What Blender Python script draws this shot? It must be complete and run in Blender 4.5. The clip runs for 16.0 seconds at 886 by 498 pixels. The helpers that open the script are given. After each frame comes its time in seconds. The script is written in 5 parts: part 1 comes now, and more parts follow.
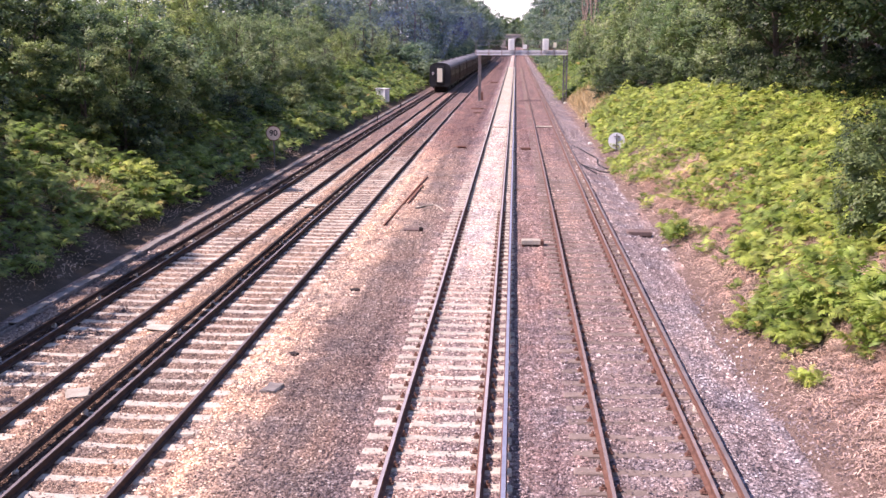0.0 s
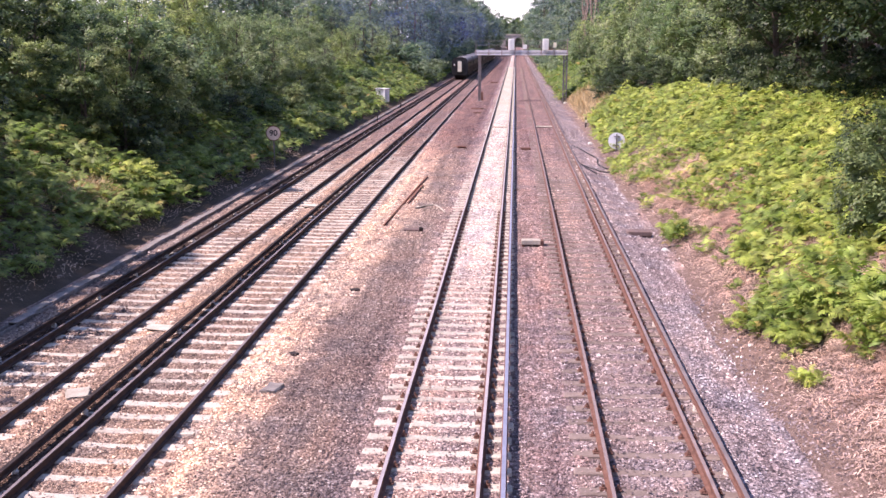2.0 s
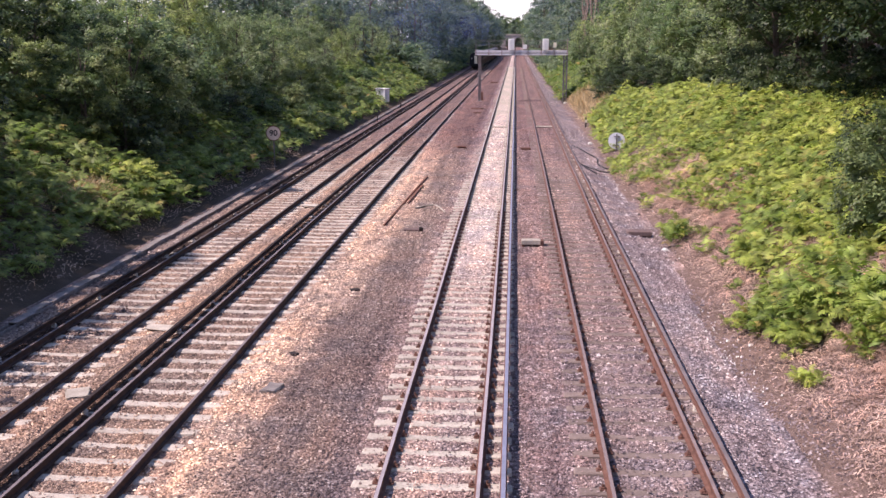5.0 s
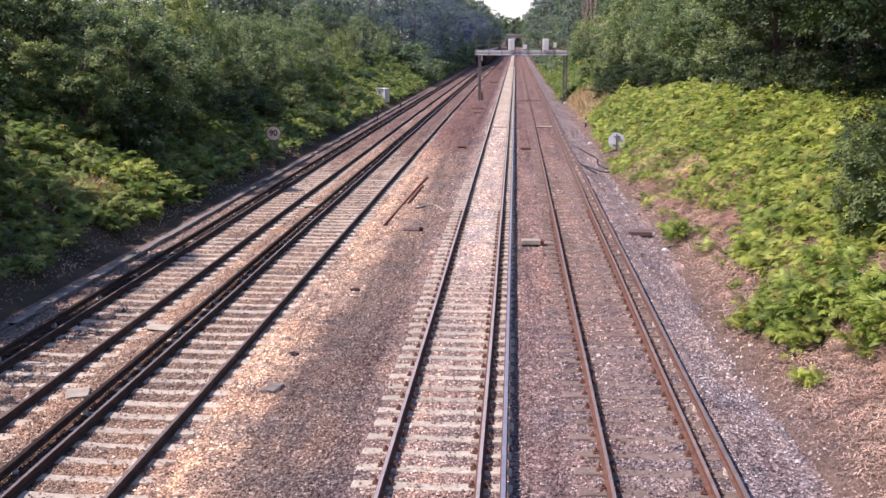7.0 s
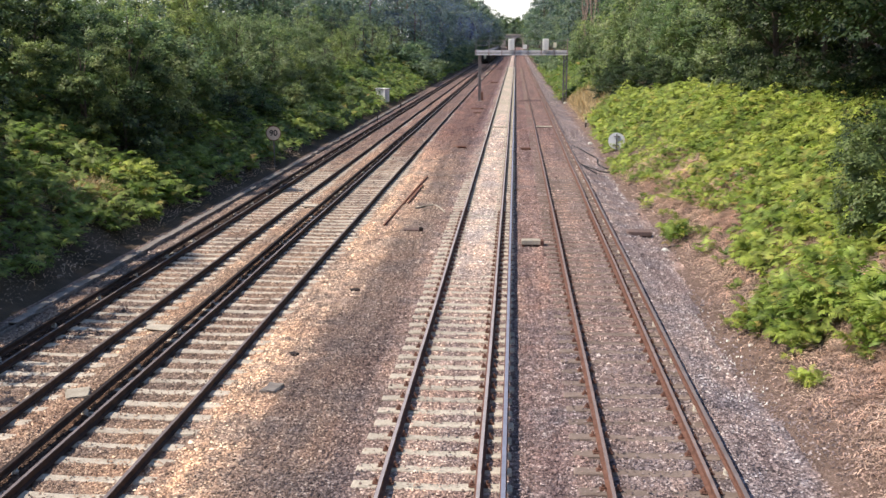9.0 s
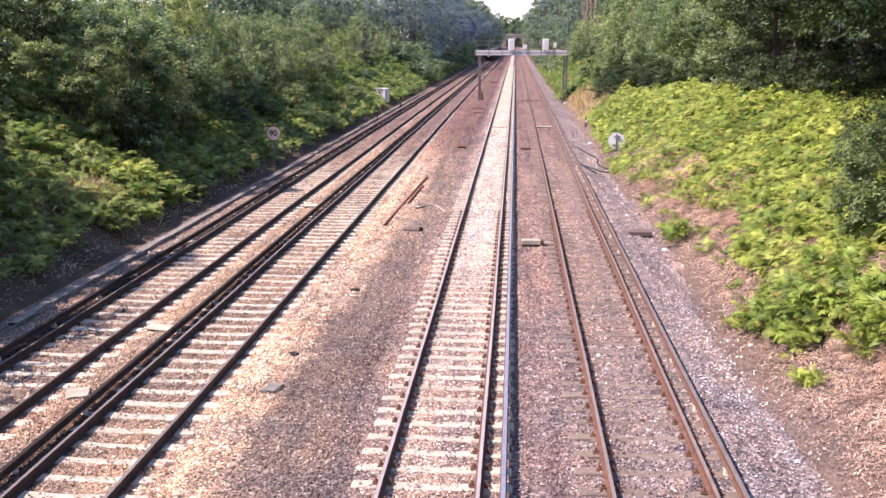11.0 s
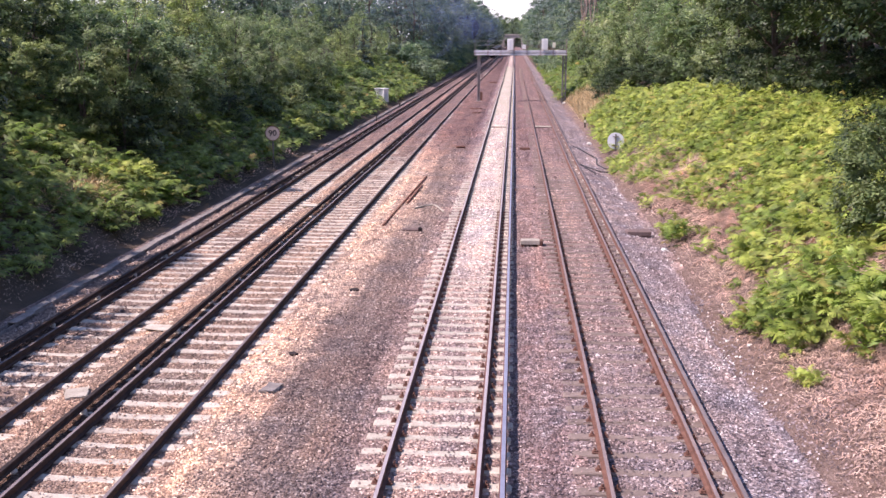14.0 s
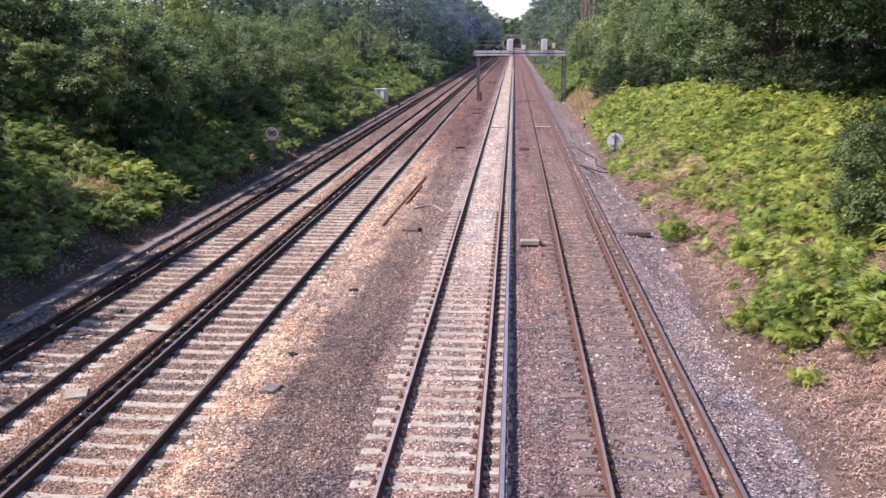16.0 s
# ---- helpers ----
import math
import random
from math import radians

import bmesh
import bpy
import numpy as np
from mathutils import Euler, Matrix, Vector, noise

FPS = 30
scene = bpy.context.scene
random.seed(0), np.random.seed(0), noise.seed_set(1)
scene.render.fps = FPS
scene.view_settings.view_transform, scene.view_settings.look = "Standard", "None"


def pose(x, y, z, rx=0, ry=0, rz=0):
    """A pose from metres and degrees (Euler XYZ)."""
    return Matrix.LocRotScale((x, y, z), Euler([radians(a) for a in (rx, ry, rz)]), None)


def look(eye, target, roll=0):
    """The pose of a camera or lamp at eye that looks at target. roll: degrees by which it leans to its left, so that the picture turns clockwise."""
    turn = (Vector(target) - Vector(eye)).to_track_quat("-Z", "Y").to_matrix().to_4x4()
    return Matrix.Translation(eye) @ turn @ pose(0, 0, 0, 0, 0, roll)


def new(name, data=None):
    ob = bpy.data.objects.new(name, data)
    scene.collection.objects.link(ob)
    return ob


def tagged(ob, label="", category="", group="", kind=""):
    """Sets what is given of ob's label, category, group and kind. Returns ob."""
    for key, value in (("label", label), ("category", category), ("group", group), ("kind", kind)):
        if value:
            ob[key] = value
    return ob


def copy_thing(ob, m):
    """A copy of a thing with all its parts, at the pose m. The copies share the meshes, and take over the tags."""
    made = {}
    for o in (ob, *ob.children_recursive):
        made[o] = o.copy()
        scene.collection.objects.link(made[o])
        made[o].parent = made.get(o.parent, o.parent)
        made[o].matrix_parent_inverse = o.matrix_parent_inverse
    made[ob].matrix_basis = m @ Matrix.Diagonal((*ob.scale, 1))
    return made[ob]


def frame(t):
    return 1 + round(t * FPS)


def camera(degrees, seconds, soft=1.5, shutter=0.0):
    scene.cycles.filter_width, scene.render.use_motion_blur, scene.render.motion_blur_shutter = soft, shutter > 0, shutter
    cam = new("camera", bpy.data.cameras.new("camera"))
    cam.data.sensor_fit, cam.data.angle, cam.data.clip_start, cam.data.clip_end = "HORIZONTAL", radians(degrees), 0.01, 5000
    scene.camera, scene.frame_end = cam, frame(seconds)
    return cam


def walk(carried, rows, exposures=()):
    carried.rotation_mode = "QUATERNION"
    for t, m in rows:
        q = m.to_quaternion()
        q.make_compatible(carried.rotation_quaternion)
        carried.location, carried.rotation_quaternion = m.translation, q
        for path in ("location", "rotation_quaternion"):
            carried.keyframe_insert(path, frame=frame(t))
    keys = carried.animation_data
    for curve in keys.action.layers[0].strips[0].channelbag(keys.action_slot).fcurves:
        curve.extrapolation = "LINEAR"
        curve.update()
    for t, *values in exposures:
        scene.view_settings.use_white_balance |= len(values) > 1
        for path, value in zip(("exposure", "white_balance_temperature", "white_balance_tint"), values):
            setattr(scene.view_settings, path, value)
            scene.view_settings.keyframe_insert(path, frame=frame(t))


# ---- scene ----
# The eye stands 6.55 m above the rail heads on an overbridge and looks along the line, a little down and to the left.
cam = camera(47.54, 16.0, soft=1.5)
EYE_Z = 6.72


def eye_pose(pan=0.0, tilt=0.0):
    return pose(0, 0, EYE_Z, 90 - 11.74 + tilt, 0, 4.06 + pan)


walk(cam, [(0, eye_pose()), (13.1, eye_pose()), (13.5, eye_pose(-0.1, 0.04)), (14.0, eye_pose(-0.05)),
           (14.5, eye_pose(-0.01)), (15.0, eye_pose(-0.05)), (15.5, eye_pose(-0.05)), (16.0, eye_pose(-0.08, 0.02))],
     exposures=[(0, 0.8, 6850, 35), (2, 0.83, 6720, 35), (3, 0.76, 6750, 34), (4, 0.52, 6780, 32), (7, 0.35, 6830, 27), (9, 0.31, 7130, 12),
                (11.5, 0.92, 6950, 29), (12, 0.88, 6900, 30), (13, 0.77, 6750, 32), (14, 0.64, 6650, 32), (14.5, 0.54, 6620, 32), (16, 0.36, 6600, 26)])

# ---- light ----
SUN_AZIMUTH = radians(-105)     # from the left of the line's direction (+y), square to it
SUN_HEIGHT = radians(53)
world = bpy.data.worlds.new("sky")
scene.world = world
world.use_nodes = True
wn = world.node_tree
wn.nodes.clear()
sky = wn.nodes.new("ShaderNodeTexSky")
sky.sky_type, sky.sun_disc = "NISHITA", False
sky.sun_elevation, sky.sun_rotation = SUN_HEIGHT, SUN_AZIMUTH
sky.air_density, sky.dust_density, sky.ozone_density = 1.0, 0.05, 2.6
background = wn.nodes.new("ShaderNodeBackground")
background.inputs["Strength"].default_value = 0.15
world_out = wn.nodes.new("ShaderNodeOutputWorld")
wn.links.new(sky.outputs[0], background.inputs[0])
wn.links.new(background.outputs[0], world_out.inputs[0])
sun_lamp = bpy.data.lights.new("sun", "SUN")
sun_lamp.energy, sun_lamp.angle, sun_lamp.color = 4.5, radians(0.6), (1.0, 0.95, 0.86)
sun = new("sun", sun_lamp)
sun.matrix_world = look((math.sin(SUN_AZIMUTH) * math.cos(SUN_HEIGHT) * 60, math.cos(SUN_AZIMUTH) * math.cos(SUN_HEIGHT) * 60,
                         math.sin(SUN_HEIGHT) * 60), (0, 0, 0))


# ---- materials ----
class Nodes:
    """Short-hand for building a node material."""

    def __init__(self, name, rough=0.8, metal=0.0, spec=0.3):
        self.mat = bpy.data.materials.new(name)
        self.mat.use_nodes = True
        self.tree = self.mat.node_tree
        self.tree.nodes.clear()
        self.out = self.tree.nodes.new("ShaderNodeOutputMaterial")
        self.bsdf = self.tree.nodes.new("ShaderNodeBsdfPrincipled")
        self.bsdf.inputs["Roughness"].default_value = rough
        self.bsdf.inputs["Metallic"].default_value = metal
        self.bsdf.inputs["Specular IOR Level"].default_value = spec
        self.link(self.bsdf.outputs[0], self.out.inputs[0])
        self.coords = self.tree.nodes.new("ShaderNodeNewGeometry")
        self.place = self.coords.outputs["Position"]

    def link(self, a, b):
        self.tree.links.new(a, b)

    def object_space(self):
        self.place = self.tree.nodes.new("ShaderNodeTexCoord").outputs["Object"]

    def stretched(self, sx, sy, sz):
        m = self.tree.nodes.new("ShaderNodeMapping")
        m.inputs["Scale"].default_value = (sx, sy, sz)
        self.link(self.place, m.inputs[0])
        return m.outputs[0]

    def noise(self, scale, detail=4, rough=0.6, at=None):
        n = self.tree.nodes.new("ShaderNodeTexNoise")
        n.inputs["Scale"].default_value, n.inputs["Detail"].default_value = scale, detail
        n.inputs["Roughness"].default_value = rough
        self.link(at or self.place, n.inputs["Vector"])
        return n.outputs["Fac"]

    def cells(self, scale, feature="F1", output="Color"):
        n = self.tree.nodes.new("ShaderNodeTexVoronoi")
        n.feature = feature
        n.inputs["Scale"].default_value = scale
        self.link(self.place, n.inputs["Vector"])
        return n.outputs[output]

    def ramp(self, value, *stops):
        n = self.tree.nodes.new("ShaderNodeValToRGB")
        ramp = n.color_ramp
        while len(ramp.elements) < len(stops):
            ramp.elements.new(0.5)
        for e, (p, c) in zip(ramp.elements, stops):
            e.position = p
            e.color = (*c, 1) if isinstance(c, tuple) else (c, c, c, 1)
        self.link(value, n.inputs[0])
        return n.outputs[0]

    def mix(self, fac, a, b, blend="MIX"):
        n = self.tree.nodes.new("ShaderNodeMix")
        n.data_type, n.blend_type = "RGBA", blend
        for v, s in ((fac, n.inputs[0]), (a, n.inputs[6]), (b, n.inputs[7])):
            if isinstance(v, (int, float)):
                s.default_value = v if s.type == "VALUE" else (v, v, v, 1)
            elif isinstance(v, tuple):
                s.default_value = (*v, 1)
            else:
                self.link(v, s)
        return n.outputs[2]

    def math(self, op, a, b=0.0):
        n = self.tree.nodes.new("ShaderNodeMath")
        n.operation = op
        for v, s in ((a, n.inputs[0]), (b, n.inputs[1])):
            if isinstance(v, (int, float)):
                s.default_value = v
            else:
                self.link(v, s)
        return n.outputs[0]

    def axis(self, i):
        n = self.tree.nodes.new("ShaderNodeSeparateXYZ")
        self.link(self.coords.outputs["Position"], n.inputs[0])
        return n.outputs[i]

    def band(self, value, lo, hi, soft):
        """1 between lo and hi, with soft edges."""
        a = self.tree.nodes.new("ShaderNodeMapRange")
        b = self.tree.nodes.new("ShaderNodeMapRange")
        for n, v0, v1 in ((a, lo - soft, lo + soft), (b, hi + soft, hi - soft)):
            n.interpolation_type = "SMOOTHSTEP"
            n.inputs[1].default_value, n.inputs[2].default_value = v0, v1
            self.link(value, n.inputs[0])
        return self.math("MULTIPLY", a.outputs[0], b.outputs[0])

    def random(self):
        return self.tree.nodes.new("ShaderNodeObjectInfo").outputs["Random"]

    def island(self):
        return self.coords.outputs["Random Per Island"]

    def color(self, c):
        if isinstance(c, tuple):
            self.bsdf.inputs["Base Color"].default_value = (*c, 1)
        else:
            self.link(c, self.bsdf.inputs["Base Color"])
        return self

    def bump(self, height, strength=0.5, distance=0.02):
        n = self.tree.nodes.new("ShaderNodeBump")
        n.inputs["Strength"].default_value, n.inputs["Distance"].default_value = strength, distance
        self.link(height, n.inputs["Height"])
        self.link(n.outputs[0], self.bsdf.inputs["Normal"])
        return self

    def rough(self, value):
        self.link(value, self.bsdf.inputs["Roughness"])
        return self

    def translucent(self, colour, share):
        t = self.tree.nodes.new("ShaderNodeBsdfTranslucent")
        self.link(colour, t.inputs[0])
        m = self.tree.nodes.new("ShaderNodeMixShader")
        m.inputs[0].default_value = share
        self.link(self.bsdf.outputs[0], m.inputs[1])
        self.link(t.outputs[0], m.inputs[2])
        self.link(m.outputs[0], self.out.inputs[0])
        return self


def zone_colour(n, base):
    """Tints of the trackbed over a stone colour: ochre sand by the down line, rust and brake dust in the four-foots,
    pale fresh stone, shade and oil by the left conductor rails.
    """
    x, y = n.axis(0), n.axis(1)
    wob, fine = n.noise(0.35, 3), n.noise(2.6, 5, 0.7)
    wx = n.math("ADD", x, n.math("MULTIPLY", n.math("SUBTRACT", wob, 0.5), 1.4))
    speck = n.ramp(fine, (0.32, 0.0), (0.6, 1.0))

    def stain_shade(c, share, tint):
        return n.mix(share, c, n.mix(1.0, c, tint, "MULTIPLY"))

    base = stain_shade(base, n.band(x, -12.5, -2.8, 0.6), (1.02, 1.01, 0.9))
    drift = n.noise(0.5, 5, 0.65)
    c = stain_shade(base, n.ramp(drift, (0.38, 0.0), (0.6, 1.0)), (1.05, 0.93, 0.88))
    c = stain_shade(c, n.ramp(drift, (0.4, 1.0), (0.52, 0.0)), (0.82, 0.81, 0.85))
    wide = n.math("ADD", wx, n.math("MULTIPLY", n.band(y, 24, 60, 8), -0.5))
    ochre = n.math("MULTIPLY", n.band(wide, -6.0, -4.6, 0.3), speck)
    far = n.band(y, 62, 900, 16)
    c = stain_shade(c, n.math("MULTIPLY", ochre, n.math("SUBTRACT", 1.0, n.math("MULTIPLY", far, 0.75))), (2.55, 2.4, 2.1))
    c = stain_shade(c, n.math("MULTIPLY", n.band(wx, -5.6, -2.6, 0.5), far), (0.92, 0.785, 0.76))
    c = stain_shade(c, n.math("MULTIPLY", n.band(wx, 0.05, 1.35, 0.3), speck), (1.02, 0.9, 0.87))
    c = stain_shade(c, n.math("MULTIPLY", n.band(wx, -9.2, -7.4, 0.4), n.ramp(n.noise(1.3, 4, 0.7), (0.4, 0.3), (0.56, 1.0))), (1.36, 1.33, 1.26))
    c = stain_shade(c, n.math("MULTIPLY", n.band(x, -10.4, -5.9, 0.2), 0.8), (1.1, 1.05, 0.98))
    # strips by the conductor rails: rail shadow painted in together with oily grime
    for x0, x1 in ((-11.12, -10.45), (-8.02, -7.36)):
        c = stain_shade(c, n.band(x, x0, x1, 0.05), (0.3, 0.27, 0.27))
    pale = n.math("MULTIPLY", n.band(x, -1.72, -0.68, 0.16), n.band(y, 29, 900, 6))
    c = stain_shade(c, n.math("MULTIPLY", n.band(x, -2.5, -0.25, 0.2), n.math("ADD", n.math("MULTIPLY", speck, 0.5), 0.5)), (1.5, 1.48, 1.38))
    c = stain_shade(c, pale, (1.62, 1.78, 1.78))
    c = stain_shade(c, n.math("MULTIPLY", n.band(x, 1.5, 3.1, 0.15), 0.8), (1.12, 1.05, 1.0))
    c = stain_shade(c, n.band(wx, 3.5, 5.0, 0.3), (1.06, 1.17, 1.28))
    c = stain_shade(c, n.math("MULTIPLY", n.band(wx, 0.1, 3.4, 0.4), n.band(y, 6, 23, 4)), (0.9, 0.98, 1.06))
    c = stain_shade(c, n.math("MULTIPLY", n.band(wx, -4.5, -2.5, 0.6), n.band(y, 6, 28, 7)), (0.74, 0.745, 0.8))
    # both sides tinted darker and bluer beyond about 62 m
    c = stain_shade(c, n.math("MULTIPLY", n.band(x, -12, -2.2, 0.4), far), (0.73, 0.7, 0.79))
    c = stain_shade(c, n.math("MULTIPLY", n.band(x, 0.1, 3.6, 0.3), far), (0.82, 0.755, 0.77))
    long = n.noise(1.0, 5, 0.7, n.stretched(1.6, 0.11, 1.0))
    c = n.mix(1.0, c, n.ramp(long, (0.33, (0.66, 0.62, 0.64)), (0.5, (1.0, 1.0, 1.0)), (0.66, (1.3, 1.22, 1.12))), "MULTIPLY")
    return n.mix(1.0, c, (0.97, 0.905, 0.9), "MULTIPLY")


def mat_ballast():
    n = Nodes("ballast", 0.9)
    stone = n.cells(19.0)
    sep = n.tree.nodes.new("ShaderNodeSeparateColor")
    n.link(stone, sep.inputs[0])
    base = n.ramp(sep.outputs[0], (0.0, (0.1, 0.085, 0.082)), (0.45, (0.24, 0.195, 0.185)), (0.8, (0.38, 0.315, 0.3)), (1.0, (0.8, 0.74, 0.7)))
    blotch = n.noise(0.9, 4)
    base = n.mix(0.5, base, n.ramp(blotch, (0.3, (0.17, 0.13, 0.12)), (0.7, (0.36, 0.3, 0.28))))
    mottle = n.ramp(n.noise(5.0, 6, 0.8), (0.3, 0.5), (0.5, 0.95), (0.7, 1.6))
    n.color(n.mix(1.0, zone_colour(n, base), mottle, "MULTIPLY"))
    n.bump(n.cells(19.0, "F1", "Distance"), 1.0, 0.05)
    return n.mat


def mat_stones():
    n = Nodes("ballast_stones", 0.85)
    base = n.ramp(n.island(), (0.0, (0.055, 0.047, 0.048)), (0.35, (0.17, 0.14, 0.135)), (0.72, (0.35, 0.295, 0.28)), (0.88, (0.47, 0.415, 0.39)), (1.0, (0.74, 0.7, 0.65)))
    blotch = n.noise(0.9, 4)
    base = n.mix(0.15, base, n.ramp(blotch, (0.3, (0.17, 0.13, 0.12)), (0.7, (0.36, 0.3, 0.28))))
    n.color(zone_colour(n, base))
    return n.mat


def mat_earth():
    """Bank soil with dead bracken litter."""
    n = Nodes("bank_earth", 0.95)
    a = n.noise(1.2, 6, 0.7)
    b = n.noise(14, 4, 0.7)
    c = n.ramp(a, (0.32, (0.075, 0.045, 0.038)), (0.5, (0.19, 0.115, 0.096)), (0.68, (0.36, 0.245, 0.2)))
    c = n.mix(0.5, c, n.ramp(b, (0.3, (0.12, 0.075, 0.055)), (0.7, (0.42, 0.31, 0.25))))
    fine = n.noise(70, 3, 0.7)
    c = n.mix(1.0, c, n.ramp(fine, (0.34, 0.42), (0.52, 1.0), (0.7, 1.9)), "MULTIPLY")
    n.color(c)
    n.bump(b, 1.0, 0.12)
    return n.mat


def mat_grass_ground():
    n = Nodes("woodland_floor", 0.95)
    a = n.noise(0.6, 6, 0.7)
    c = n.ramp(a, (0.3, (0.045, 0.032, 0.022)), (0.55, (0.085, 0.06, 0.042)), (0.75, (0.16, 0.11, 0.08)))
    n.color(c)
    n.bump(n.noise(8, 4), 0.8, 0.08)
    return n.mat


def mat_concrete(name, dark, light, spots=0.5):
    n = Nodes(name, 0.85)
    n.object_space()
    a, b = n.noise(3.0, 5, 0.7), n.noise(26, 4, 0.7)
    c = n.ramp(a, (0.3, dark), (0.7, light))
    c = n.mix(n.math("MULTIPLY", n.ramp(b, (0.45, 0.0), (0.7, 1.0)), spots), c, tuple(v * 0.5 for v in dark))
    tone = n.ramp(n.random(), (0.0, 0.84), (1.0, 1.1))
    n.color(n.mix(1.0, c, tone, "MULTIPLY"))
    n.bump(b, 0.4, 0.01)
    return n.mat


def mat_plain(name, colour, rough=0.6, metal=0.0, vary=0.25, scale=6.0, spec=0.4):
    n = Nodes(name, rough, metal, spec)
    n.object_space()
    a, b = n.noise(scale, 5, 0.65), n.noise(scale * 9, 3)
    c = n.ramp(a, (0.25, tuple(v * (1 - vary) for v in colour)), (0.75, tuple(min(1, v * (1 + vary)) for v in colour)))
    n.color(c)
    n.bump(b, 0.15, 0.004)
    return n.mat


def mat_rust(name, a, b):
    n = Nodes(name, 0.8, 0.1)
    v = n.noise(5, 6, 0.7)
    n.color(n.ramp(v, (0.3, a), (0.7, b)))
    n.bump(n.noise(60, 3), 0.3, 0.004)
    return n.mat


def mat_leaf(name, dark, mid, light, share=0.3, dry=0.0, through_tint=(1.0, 1.18, 0.76), vary=1.0):
    n = Nodes(name, 0.5, 0.0, 0.3)
    soft = tuple((a + 2 * b) / 3 for a, b in zip(dark, mid))
    glow = tuple((a + 2 * b) / 3 for a, b in zip(light, mid))
    c = n.ramp(n.island(), (0.0, soft), (0.5, mid), (0.86 if dry else 0.93, glow), (1.0, (0.4, 0.26, 0.09) if dry else glow))
    c = n.mix(n.ramp(n.noise(0.5, 4), (0.42, 0.0), (0.6, 0.75)), c, light)
    c = n.mix(n.ramp(n.noise(0.9, 3), (0.38, 0.6), (0.5, 0.0)), c, dark)
    c = n.mix(1.0, c, n.ramp(n.noise(2.4, 3, 0.6), (0.35, 0.5), (0.5, 1.0), (0.64, 1.6)), "MULTIPLY")
    hue = n.ramp(n.random(), (0.0, (0.6, 0.72, 0.68)), (0.5, (1.0, 1.0, 1.0)), (1.0, (1.5, 1.38, 1.05)))
    c = n.mix(vary, c, n.mix(1.0, c, hue, "MULTIPLY"))
    n.color(c)
    n.translucent(n.mix(1.0, c, through_tint, "MULTIPLY"), share)
    return n.mat


